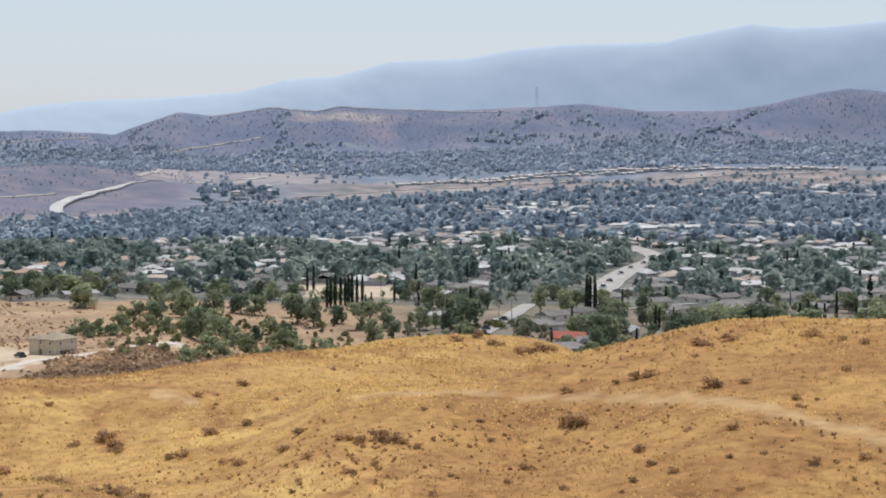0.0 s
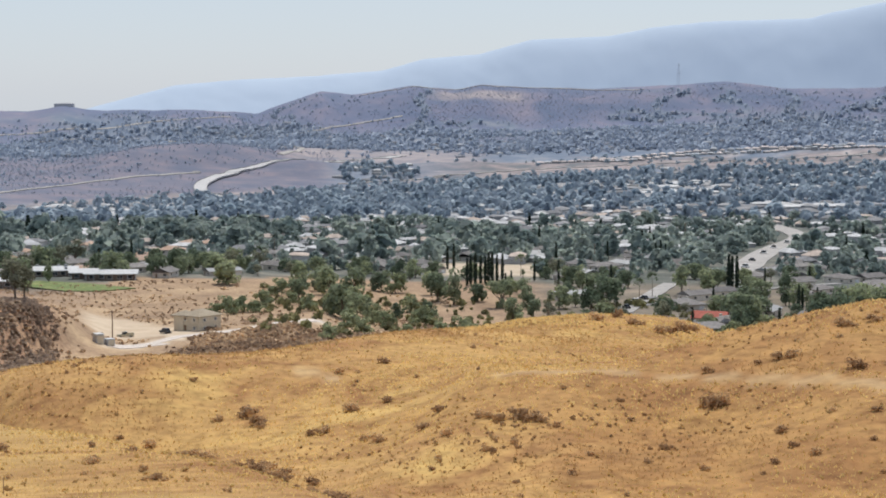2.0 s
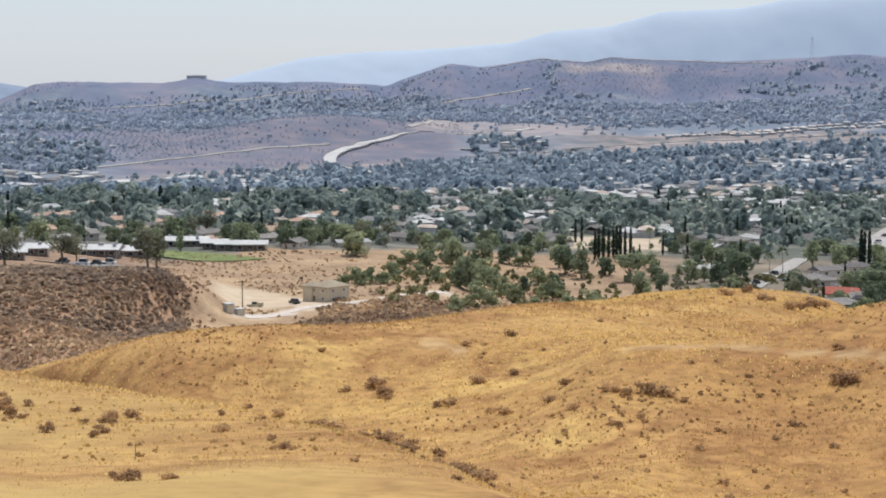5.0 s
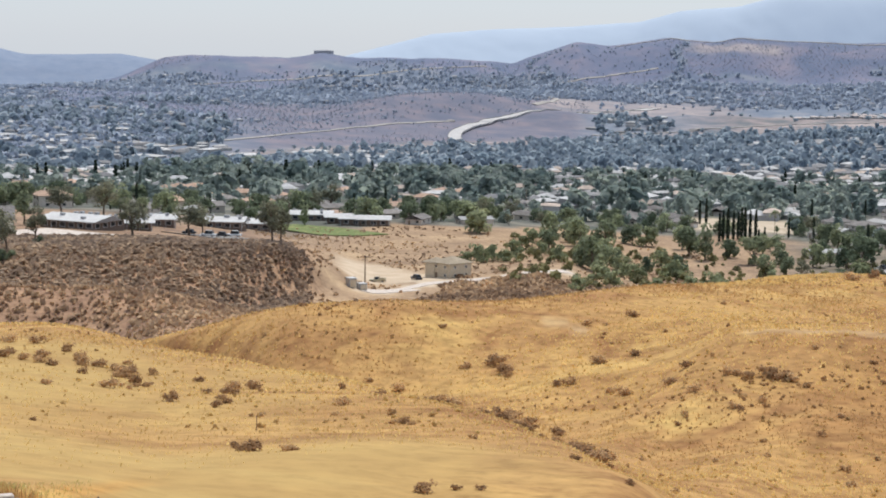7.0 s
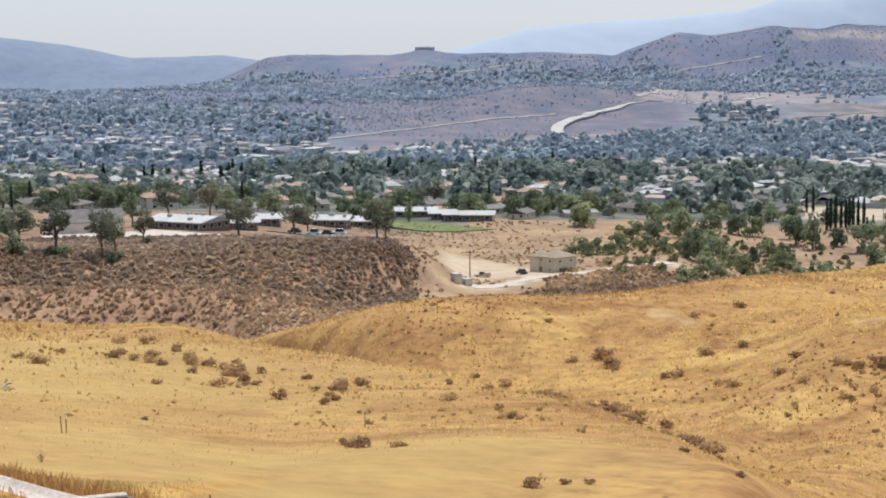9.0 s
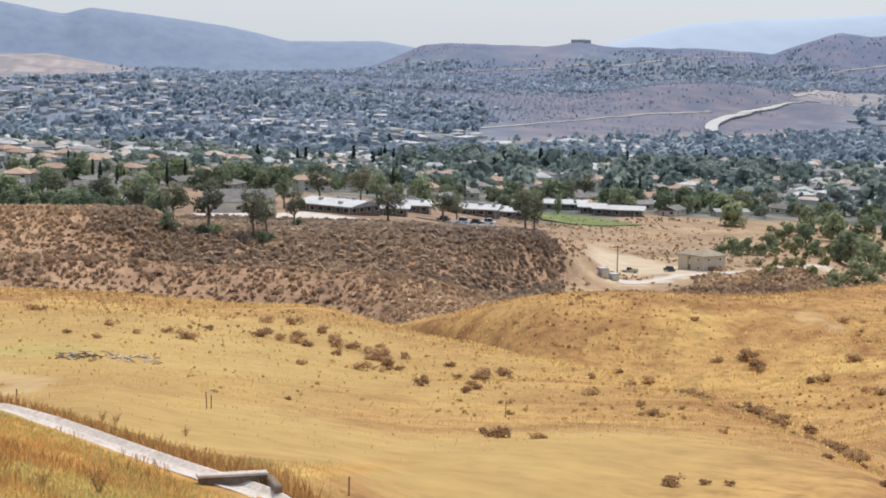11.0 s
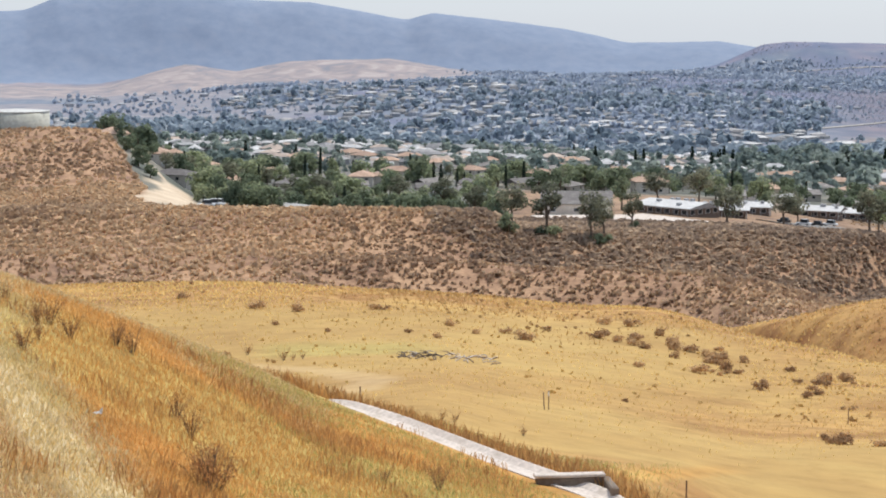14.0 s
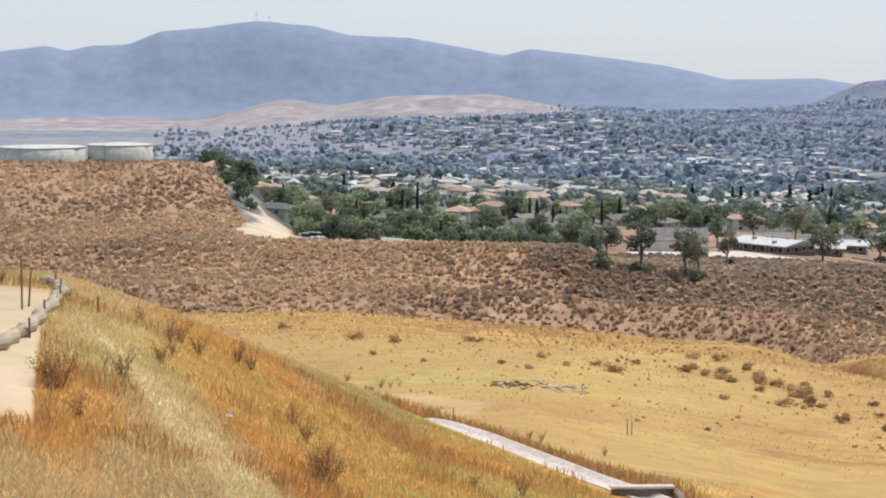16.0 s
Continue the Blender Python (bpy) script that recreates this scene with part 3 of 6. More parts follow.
def crown(kind, cards, seed):
    """Leaf clumps of a crown one metre high that stands on its base: places, normals, sizes."""
    rng = np.random.RandomState(seed)
    if kind == "cypress":
        h = rng.uniform(0.02, 1, cards)
        r = 0.05 * np.sin(np.pi * np.clip(h * 0.93 + 0.06, 0, 1)) ** 0.6 * (1.15 - 0.45 * h)
        a = rng.uniform(0, 2 * np.pi, cards)
        out = np.stack([np.cos(a), np.sin(a), np.full(cards, 0.35)], -1)
        pos = np.stack([np.cos(a) * r, np.sin(a) * r, h], -1) + rng.normal(0, 0.008, (cards, 3))
        size = rng.uniform(0.035, 0.06, cards) * math.sqrt(160 / cards)
        nrm = out + rng.normal(0, 0.35, (cards, 3))
    elif kind == "palm":
        f = cards // 5
        a = np.repeat(rng.uniform(0, 2 * np.pi, f), 5)
        t = np.tile(np.linspace(0.15, 1, 5), f)
        rise = np.repeat(rng.uniform(-0.3, 0.9, f), 5)
        pos = np.stack([np.cos(a) * t * 0.22, np.sin(a) * t * 0.22, 0.86 + 0.16 * rise * t - 0.2 * t * t], -1)
        nrm = np.stack([-np.cos(a) * 0.3, -np.sin(a) * 0.3, np.ones_like(a)], -1) + rng.normal(0, 0.25, (len(a), 3))
        size = np.full(len(a), 0.05)
    else:
        wide, low, lumps, loose = {"broad": (0.54, 0.05, 15, 0.1), "euc": (0.36, 0.14, 13, 0.2), "pine": (0.62, 0.55, 14, 0.1), "conifer": (0.34, 0.02, 14, 0.1), "olive": (0.66, 0.02, 11, 0.12), "shrub": (1.15, -0.15, 9, 0.3)}[kind]
        fill = {"shrub": 125, "euc": 210}.get(kind, 300)
        c = rng.normal(size=(lumps, 3))
        c /= np.linalg.norm(c, axis=1, keepdims=True)
        c *= rng.uniform(0.25, 0.95, (lumps, 1)) ** 0.5
        if kind in ("broad", "olive"):  # full down to the skirt
            u, t = np.linspace(-0.95, 0.9, lumps), rng.uniform(0, 2 * np.pi, lumps)
            w = np.sqrt(rng.uniform(0.15, 1, lumps)) * (1 - 0.62 * np.clip(u, 0, 1) ** 2)
            c = np.stack([np.cos(t) * w, np.sin(t) * w, u], -1)
        mid, half = (1 + low) / 2, (1 - low) / 2
        if kind == "conifer":
            u = (c[:, 2] + 1) / 2
            c[:, :2] *= (1.15 - 0.95 * u)[:, None]
        c = c * [wide * 0.72, wide * 0.72, half * 0.74] + [0, 0, mid]
        lr = rng.uniform(0.5, 1.0, lumps) * wide * 0.5
        i = rng.randint(0, lumps, cards)
        v = rng.normal(size=(cards, 3))
        v[:, 2] = np.abs(v[:, 2]) * rng.choice([1, 1, -0.6], cards)
        v /= np.linalg.norm(v, axis=1, keepdims=True)
        pos = c[i] + v * lr[i][:, None] * rng.uniform(1 - 2 * loose, 1 + loose * 0.6, (cards, 1)) * [1, 1, 0.8]
        pos[:, 2] = np.clip(pos[:, 2], low * 0.8, 1.05)
        nrm = v + (pos - [0, 0, mid]) * 0.8 + [0, 0, 0.25] + rng.normal(0, 0.4, (cards, 3))
        size = rng.uniform(0.055, 0.105, cards) * wide * 2.0 * math.sqrt(fill / cards)
    nrm /= np.linalg.norm(nrm, axis=1, keepdims=True)
    return pos, nrm, size


def card_mesh(name, q):
    n = len(q)
    return fast_mesh(name, q.reshape(-1, 3), np.arange(n * 4).reshape(n, 4))


def scatter(name, at, high, kinds, cards, seed, tint=None, squash=None):
    """Many crowns joined: at (n, 3), their heights, a choice of kinds."""
    rng = np.random.RandomState(seed)
    shapes = [leaf_cards(*crown(k, cards, seed * 31 + j), np.random.RandomState(seed + j)) for j, k in enumerate(kinds)]
    pick = rng.randint(0, len(kinds), len(at))
    quads, tints = [], []
    for j, shape in enumerate(shapes):
        w = np.where(pick == j)[0]
        if not len(w):
            continue
        a = rng.uniform(0, 2 * np.pi, len(w))
        c, s = np.cos(a)[:, None, None], np.sin(a)[:, None, None]
        wide = rng.uniform(0.8, 1.25, len(w))[:, None, None]
        q = np.empty((len(w), *shape.shape))
        q[..., 0] = (shape[..., 0] * c - shape[..., 1] * s) * wide
        q[..., 1] = (shape[..., 0] * s + shape[..., 1] * c) * wide
        q[..., 2] = shape[..., 2]
        q *= np.asarray(high)[w][:, None, None, None]
        q += at[w][:, None, None, :]
        quads.append(q.reshape(-1, 4, 3))
        tints.append(np.repeat(rng.uniform(0, 1, len(w)) if tint is None else tint[w], shape.shape[0]))
    q, tn = np.concatenate(quads), np.concatenate(tints)
    me = card_mesh(name, q)
    at_ = me.attributes.new("tint", "FLOAT", "FACE")
    at_.data.foreach_set("value", tn.astype(np.float32))
    return me


def foliage(name, dark, light, by_object=False, spread=0.35, thin=0.3):
    """Leaves: two greens, one to the other from tree to tree, lighter and darker from clump to clump."""
    m = bpy.data.materials.new(name)
    m.use_nodes = True
    nt = m.node_tree
    b = nt.nodes["Principled BSDF"]
    if by_object:
        src = nt.nodes.new("ShaderNodeObjectInfo").outputs["Random"]
    else:
        t = nt.nodes.new("ShaderNodeAttribute")
        t.attribute_name = "tint"
        src = t.outputs["Fac"]
    r = ramp_nodes(nt, [(0.1, dark), (0.9, light)])
    nt.links.new(src, r.inputs[0])
    v = ramp_nodes(nt, [(0, (1 - spread,) * 3), (1, (1 + spread, 1 + spread, 1 + spread * 0.7))])
    nt.links.new(nt.nodes.new("ShaderNodeNewGeometry").outputs["Random Per Island"], v.inputs[0])
    out = mix_node(nt, 1.0, r.outputs[0], v.outputs[0], "MULTIPLY")
    nt.links.new(out, b.inputs["Base Color"])
    b.inputs["Roughness"].default_value, b.inputs["Specular IOR Level"].default_value = 0.7, 0.15
    tr = nt.nodes.new("ShaderNodeBsdfTranslucent")
    nt.links.new(out, tr.inputs["Color"])
    mx = nt.nodes.new("ShaderNodeMixShader")
    mx.inputs[0].default_value = thin
    nt.links.new(b.outputs[0], mx.inputs[1])
    nt.links.new(tr.outputs[0], mx.inputs[2])
    nt.links.new(mx.outputs[0], nt.nodes["Material Output"].inputs["Surface"])
    return m


GREEN = foliage("tree_leaves", (0.14, 0.18, 0.125), (0.33, 0.365, 0.235), True, thin=0.5)
GREY_GREEN = foliage("eucalyptus_leaves", (0.17, 0.18, 0.135), (0.26, 0.26, 0.19), True, thin=0.5)
DARK_GREEN = foliage("cypress_leaves", (0.03, 0.045, 0.034), (0.045, 0.062, 0.045), True)
OLIVE = foliage("willow_leaves", (0.235, 0.265, 0.155), (0.34, 0.365, 0.225), True, thin=0.4)
# town leaves, lifted and blued a little to stand for haze
HAZY_TOWN_GREEN = foliage("hazy_town_leaves", (0.18, 0.235, 0.235), (0.36, 0.41, 0.38), spread=0.25, thin=0.55)
# leaves further off: paler and bluer, haze painted into the leaf colour
HAZY_VALLEY_GREEN = foliage("hazy_valley_leaves", (0.25, 0.315, 0.385), (0.38, 0.44, 0.51), spread=0.15, thin=0.6)
HAZY_SLOPE_GREEN = foliage("hazy_slope_leaves", (0.34, 0.40, 0.50), (0.45, 0.50, 0.59), spread=0.08, thin=0.62)
SAGE = foliage("sage_leaves", (0.37, 0.26, 0.185), (0.63, 0.46, 0.31), spread=0.28, thin=0.55)
TAN_SAGE = foliage("tan_shrub_leaves", (0.42, 0.265, 0.145), (0.58, 0.395, 0.215), spread=0.2, thin=0.55)
BROWN_SAGE = foliage("dry_shrub_leaves", (0.38, 0.235, 0.13), (0.62, 0.42, 0.235), True, spread=0.25, thin=0.5)
STRAW = foliage("straw_blades", (0.62, 0.46, 0.21), (0.80, 0.68, 0.43), spread=0.25, thin=0.5)
GOLD = foliage("golden_blades", (0.50, 0.325, 0.125), (0.66, 0.47, 0.20), spread=0.2, thin=0.5)
GREEN_STRAW = foliage("green_straw_blades", (0.40, 0.37, 0.13), (0.64, 0.55, 0.24), spread=0.25, thin=0.5)
RUST = foliage("rust_blades", (0.58, 0.31, 0.10), (0.74, 0.48, 0.20), spread=0.25, thin=0.5)
RUST_WEED = foliage("rust_weed_leaves", (0.40, 0.215, 0.09), (0.60, 0.37, 0.155), spread=0.3, thin=0.5)
BARK = material("bark", [(0.10, 0.075, 0.055), (0.2, 0.16, 0.125)], 1.5, 9, 0.95, 0.6)
CONCRETE = material("concrete", [(0.53, 0.46, 0.41), (0.66, 0.59, 0.53)], 0.5, 7, 0.9, 0.3, wear=(0.44, 0.38, 0.32))
STAINED = material("stained_concrete", [(0.16, 0.125, 0.10), (0.27, 0.22, 0.175)], 0.9, 7, 0.9, 0.3)
FAR_CONCRETE = material("highway_concrete", [(0.44, 0.43, 0.43), (0.53, 0.52, 0.515)], 0.05, 0.3, 0.9, 0.0)
PALE_STREET = material("pale_worn_street", [(0.31, 0.29, 0.275), (0.43, 0.405, 0.385)], 0.08, 1.0, 0.9, 0.1)
ASPHALT = material("street_asphalt", [(0.22, 0.21, 0.20), (0.32, 0.31, 0.30)], 0.05, 1.0, 0.9, 0.1)
STUCCO = material("tan_stucco", [(0.54, 0.46, 0.34), (0.63, 0.55, 0.42)], 0.3, 6, 0.9, 0.2)
SCHOOL_WALL = material("brown_school_wall", [(0.17, 0.125, 0.10), (0.24, 0.185, 0.15)], 0.3, 6, 0.9, 0.2)
PALE_STUCCO = material("pale_stucco", [(0.55, 0.50, 0.44), (0.68, 0.63, 0.57)], 0.3, 6, 0.9, 0.2, spread=0.2, random_of="object")
GREY_ROOF = material("grey_shingles", [(0.15, 0.14, 0.14), (0.25, 0.235, 0.23)], 0.5, 5, 0.9, 0.4, spread=0.3, random_of="object")
PALE_ROOF = material("pale_grey_roof", [(0.30, 0.30, 0.305), (0.42, 0.42, 0.425)], 0.3, 4, 0.85, 0.2, spread=0.2, random_of="object")
WHITE_ROOF = material("white_roof_coat", [(0.50, 0.50, 0.50), (0.62, 0.62, 0.62)], 0.2, 4, 0.7, 0.2, wear=(0.45, 0.44, 0.43))
TILE_ROOF = material("clay_tile_roof", [(0.36, 0.24, 0.18), (0.50, 0.36, 0.28)], 0.5, 5, 0.9, 0.4, spread=0.15, random_of="object")
TAN_ROOF = material("brown_roof_shingles", [(0.31, 0.255, 0.185), (0.40, 0.335, 0.25)], 0.5, 5, 0.9, 0.4)
RED_ROOF = material("red_roof", [(0.35, 0.09, 0.065), (0.45, 0.14, 0.10)], 0.5, 5, 0.85, 0.3)
GLASS = material("dark_window_glass", [(0.03, 0.035, 0.04), (0.06, 0.065, 0.07)], 0.3, 3, 0.12, 0.0)
WOOD = material("weathered_wood", [(0.16, 0.11, 0.075), (0.28, 0.2, 0.14)], 2.0, 14, 0.9, 0.5)
TANK = material("pale_green_tank_steel", [(0.48, 0.49, 0.43), (0.56, 0.565, 0.5)], 0.06, 0.6, 0.6, 0.1, wear=(0.47, 0.48, 0.42))
TANK_TOP = material("white_tank_roof", [(0.5, 0.5, 0.48), (0.6, 0.6, 0.58)], 0.1, 1, 0.6, 0.1)
WHITE_PAINT = material("white_car_paint", [(0.72, 0.72, 0.72), (0.8, 0.8, 0.8)], 1, 5, 0.3, 0.0)
DARK_PAINT = material("dark_car_paint", [(0.03, 0.03, 0.035), (0.05, 0.05, 0.055)], 1, 5, 0.3, 0.0)
TAN_PAINT = material("tan_car_paint", [(0.45, 0.40, 0.28), (0.5, 0.45, 0.33)], 1, 5, 0.35, 0.0)
RUBBER = material("tyre_rubber", [(0.015, 0.015, 0.015), (0.03, 0.03, 0.03)], 3, 20, 0.9, 0.2)
BURLAP = material("straw_wattle_netting", [(0.34, 0.27, 0.19), (0.52, 0.44, 0.33)], 1.2, 18, 0.95, 0.8)
LAWN = material("watered_lawn", [(0.12, 0.165, 0.055), (0.17, 0.205, 0.075)], 0.1, 2, 0.95, 0.2, wear=(0.3, 0.3, 0.12))
METAL = material("grey_painted_metal", [(0.35, 0.35, 0.36), (0.45, 0.45, 0.46)], 0.8, 6, 0.6, 0.1)


# ---------------------------------------------------------------- roads, ditch and other ground works
def strip(name, path, width, mat, lift=0.25, label="", category="road", crown_drop=0.0, flat=True, deck=0.0, kind="structure"):
    """A paved strip along (azimuth, distance, extra height) that lies on the land, with thickness."""
    p = np.array(path, float)
    s = np.concatenate([[0], np.cumsum(np.hypot(*np.diff(np.stack([p[:, 1] * np.sin(np.radians(p[:, 0])), p[:, 1] * np.cos(np.radians(p[:, 0]))]), axis=1)))])
    n = max(8, int(s[-1] / max(width * 0.35, 0.6)))
    t = np.linspace(0, s[-1], min(n, 260))
    xs, ys = np.interp(t, s, p[:, 1] * np.sin(np.radians(p[:, 0]))), np.interp(t, s, p[:, 1] * np.cos(np.radians(p[:, 0])))
    up = np.interp(t, s, p[:, 2]) if p.shape[1] > 2 else 0
    k = max(1, len(t) // 24)
    ker = np.ones(2 * k + 1) / (2 * k + 1)
    sm = lambda v: np.convolve(np.pad(v, k, mode="reflect", reflect_type="odd"), ker, "valid")
    xs, ys = sm(xs), sm(ys)
    dx, dy = np.gradient(xs), np.gradient(ys)
    ln = np.hypot(dx, dy)
    nx, ny = dy / ln, -dx / ln
    cols = []
    for o in (-0.5, 0, 0.5):
        x, y = xs + nx * o * width, ys + ny * o * width
        cols.append((x, y))
    if flat:
        z = np.max([land(x, y) for x, y in cols], axis=0)
        z = sm(z) + lift + up
        zs = [z, z - crown_drop, z]
    else:
        zs = [land(x, y) + lift + up for x, y in cols]
    top = [np.stack([x, y, z_], -1) for (x, y), z_ in zip(cols, zs)]
    low = [v - [0, 0, deck or lift + 0.6] for v in (top[0], top[2])]
    rows = [low[0], top[0], top[1], top[2], low[1]]
    co = np.stack(rows, 1).reshape(-1, 3)
    m = len(rows)
    i = np.arange(len(t) - 1)[:, None] * m + np.arange(m)[None]
    j = np.arange(len(t) - 1)[:, None] * m + (np.arange(m)[None] + 1) % m
    quads = np.stack([i, j, j + m, i + m], -1).reshape(-1, 4)
    me = fast_mesh(name, co, quads)
    me.materials.append(mat)
    return tagged(new(name, me), label, category, kind=kind), top


def build_ditch():
    """A shallow concrete drainage channel at the toe of the slope, with a low headwall."""
    path = np.array([(-18.75, 56.1), (-18.2, 55.3), (-16.2, 52.4), (-14.12, 49.2), (-12.05, 46.6), (-10.4, 44.8), (-8.6, 43.2), (-5.0, 40.5), (0.0, 38.0)])
    x, y = path[:, 1] * np.sin(np.radians(path[:, 0])), path[:, 1] * np.cos(np.radians(path[:, 0]))
    t = np.linspace(0, len(path) - 1, 70)
    xs, ys = np.interp(t, range(len(path)), x), np.interp(t, range(len(path)), y)
    dx, dy = np.gradient(xs), np.gradient(ys)
    ln = np.hypot(dx, dy)
    nx, ny = -dy / ln, dx / ln
    base = land(xs, ys)
    base = np.convolve(np.pad(base, 4, mode="edge"), np.ones(9) / 9, "valid")
    base = base - 0.45 * np.exp(-np.hypot(xs - xs[0], ys - ys[0]) / 0.9)
    rows = []
    for o, h in ((-0.42, -0.7), (-0.42, -0.02), (-0.35, -0.02), (-0.13, -0.07), (0.13, -0.07), (0.35, 0.02), (0.42, 0.02), (0.42, -0.7)):
        rows.append(np.stack([xs + nx * o, ys + ny * o, base + h + 0.12], -1))
    co = np.stack(rows, 1).reshape(-1, 3)
    m = len(rows)
    i = np.arange(len(t) - 1)[:, None] * m + np.arange(m - 1)[None]
    quads = np.stack([i, i + 1, i + 1 + m, i + m], -1).reshape(-1, 4)
    me = fast_mesh("drainage_ditch", co, quads)
    me.materials.append(CONCRETE)
    tagged(new("drainage_ditch", me), "pale concrete drainage ditch at the foot of the grass slope", "ditch", kind="structure")
    # headwall across the near end
    wall = thing("headwall", "low weathered concrete headwall across the drainage ditch", "wall")
    a, b = spot(-11.6, 44.9), spot(-9.5, 45.2)
    z = max(a.z, b.z) - 0.34
    bm = bmesh.new()
    mid, ang = (a + b) / 2, math.atan2(b.y - a.y, b.x - a.x)
    box(bm, ((b - a).length, 0.2, 1.0), (mid.x, mid.y, z), ang, 0.03)
    part("wall_slab", bm, STAINED, wall)
    bm = bmesh.new()
    box(bm, ((b - a).length + 0.1, 0.3, 0.08), (mid.x, mid.y, z + 0.54), ang, 0.02)
    part("coping", bm, CONCRETE, wall, "pale worn concrete coping")
    for k, p in enumerate((b,)):
        bm = bmesh.new()
        d = Vector((math.cos(ang), math.sin(ang), 0))
        q = p + d * 0.1 + Vector((d.y, -d.x, 0)) * 0.55
        box(bm, (0.2, 1.2, 1.0), (q.x, q.y, z - 0.02), ang, 0.03)
        part("wing_wall", bm, STAINED, wall)


build_ditch()


def build_wattle():
    """The straw roll along the edge of the dirt road, held by short stakes."""
    ob = thing("straw_wattle", "long straw-filled netting roll along the dirt road edge", "erosion roll")
    knots = [(-34.6, 30.4), (-33.31, 32.3), (-32.14, 35.4), (-31.16, 39.6), (-30.78, 42.4), (-30.85, 43.6), (-31.3, 44.2)]
    t = np.linspace(0, len(knots) - 1, 40)
    az, d = np.interp(t, range(len(knots)), [k[0] for k in knots]), np.interp(t, range(len(knots)), [k[1] for k in knots])
    p = lands(az, d) + [0, 0, 0.1]
    p[:, :2] += 0.05 * np.random.RandomState(3).normal(size=(40, 2))
    bm = bmesh.new()
    tube(bm, [tuple(v) for v in p], [0.14 + 0.015 * math.sin(k * 1.7) for k in range(40)], 10)
    part("straw_roll", bm, BURLAP, ob)
    for k in range(5, 38, 6):
        bm = bmesh.new()
        box(bm, (0.04, 0.04, 0.6), (p[k][0] + 0.15, p[k][1] - 0.08, p[k][2]), 0.4)
        part("stake", bm, WOOD, ob)


build_wattle()


def stake(az, d, high, label, banded=False, lean=0.0):
    ob = thing("survey_stake", label, "stake", "survey stakes")
    ob.matrix_world = Matrix.Translation(spot(az, d)) @ Matrix.Rotation(lean, 4, "Y")
    bm = bmesh.new()
    box(bm, (0.045, 0.03, high + 0.3), (0, 0, high / 2 - 0.15), 0, 0.008)
    part("post", bm, WOOD, ob)
    if banded:
        bm = bmesh.new()
        box(bm, (0.06, 0.045, high * 0.22), (0, 0, high * 0.82), 0, 0.01)
        part("band", bm, RED_ROOF if banded == "red" else WHITE_PAINT, ob, "painted marking band")


stake(-32.28, 38.5, 1.15, "tall weathered wooden survey stake on the dirt road")
stake(-32.02, 39.2, 0.85, "weathered wooden survey stake on the dirt road", lean=0.08)
stake(-29.6, 41.1, 0.42, "short dark post with a red band in the grass", "red")
stake(-6.84, 49.7, 0.55, "short dark wooden post beside the meadow")
stake(-11.36, 78.0, 0.75, "thin wooden stake standing in the yellow meadow", lean=-0.05)
stake(-11.22, 78.3, 0.85, "thin wooden stake with a pale tag in the meadow", "white")
stake(-17.2, 62.0, 0.9, "thin bare stake at the meadow edge")
stake(-1.9, 92.0, 0.8, "thin bare stake on the golden spur")


def build_litter():
    ob = thing("paper_scrap", "crumpled white paper scrap lying in dry grass", "litter")
    ob.matrix_world = Matrix.Translation(spot(-25.56, 30.6) + Vector((0, 0, 0.22)))
    rng = np.random.RandomState(4)
    bm = bmesh.new()
    g = [[bm.verts.new((0.035 * i, 0.03 * j, 0.04 * rng.rand() + 0.02 * i * (j == 3))) for j in range(4)] for i in range(5)]
    for i in range(4):
        for j in range(3):
            bm.faces.new((g[i][j], g[i + 1][j], g[i + 1][j + 1], g[i][j + 1]))
    bmesh.ops.solidify(bm, geom=bm.faces[:], thickness=0.006)
    part("sheet", bm, WHITE_PAINT, ob)


build_litter()


def build_woodpile():
    """A long heap of cut branches in the meadow: each branch is a part."""
    ob = thing("branch_heap", "long low heap of cut grey and dark branches in the meadow", "branches")
    rng = np.random.RandomState(8)
    for k in range(60):
        az, d = -15.9 + 3.15 * rng.rand() ** 1.2, 111 + rng.uniform(-1.5, 2.5)
        p = spot(az, d)
        a, ln = rng.uniform(0, math.pi), rng.uniform(0.4, 1.3)
        v = Vector((math.cos(a), math.sin(a), rng.uniform(-0.15, 0.25))) * ln
        q = p + Vector((0, 0, rng.uniform(0.03, 0.2)))
        bm = bmesh.new()
        tube(bm, [q - v / 2, q + Vector((0.05, 0.08, 0.06)), q + v / 2], [0.04, 0.035, 0.015], 5)
        part("branch", bm, BARK if az < -14.6 and rng.rand() < 0.85 else CONCRETE if rng.rand() < 0.6 else WOOD, ob)


build_woodpile()


# ---------------------------------------------------------------- streets and highway
strip("hilltop_drive", [(1.5, 546), (2.0, 551), (2.78, 559), (3.58, 575), (4.82, 584), (6.23, 594), (7.9, 622)], 5.0, CONCRETE, 0.12, "pale dirt driveway curving up to the tan house", "driveway", flat=False)
strip("yard_pad", [(1.45, 549), (2.2, 552), (2.9, 557)], 11.0, CONCRETE, 0.1, "pale graded pad below the tan house", "yard", flat=False)
strip("school_yard", [(-11.4, 556), (-9.0, 562), (-7.0, 580)], 40.0, CONCRETE, 0.3, "pale concrete school yard", "pavement", flat=False)
strip("school_lawn", [(-11.2, 520), (-9.0, 528), (-7.2, 548), (-5.8, 566)], 20.0, LAWN, 0.25, "thin green lawn strip before the school yard", "lawn", flat=False)
strip("sports_field", [(-1.2, 760), (-0.2, 768), (0.75, 778)], 62.0, LAWN, 0.4, "bright green sports field beside the classrooms", "lawn", flat=False)
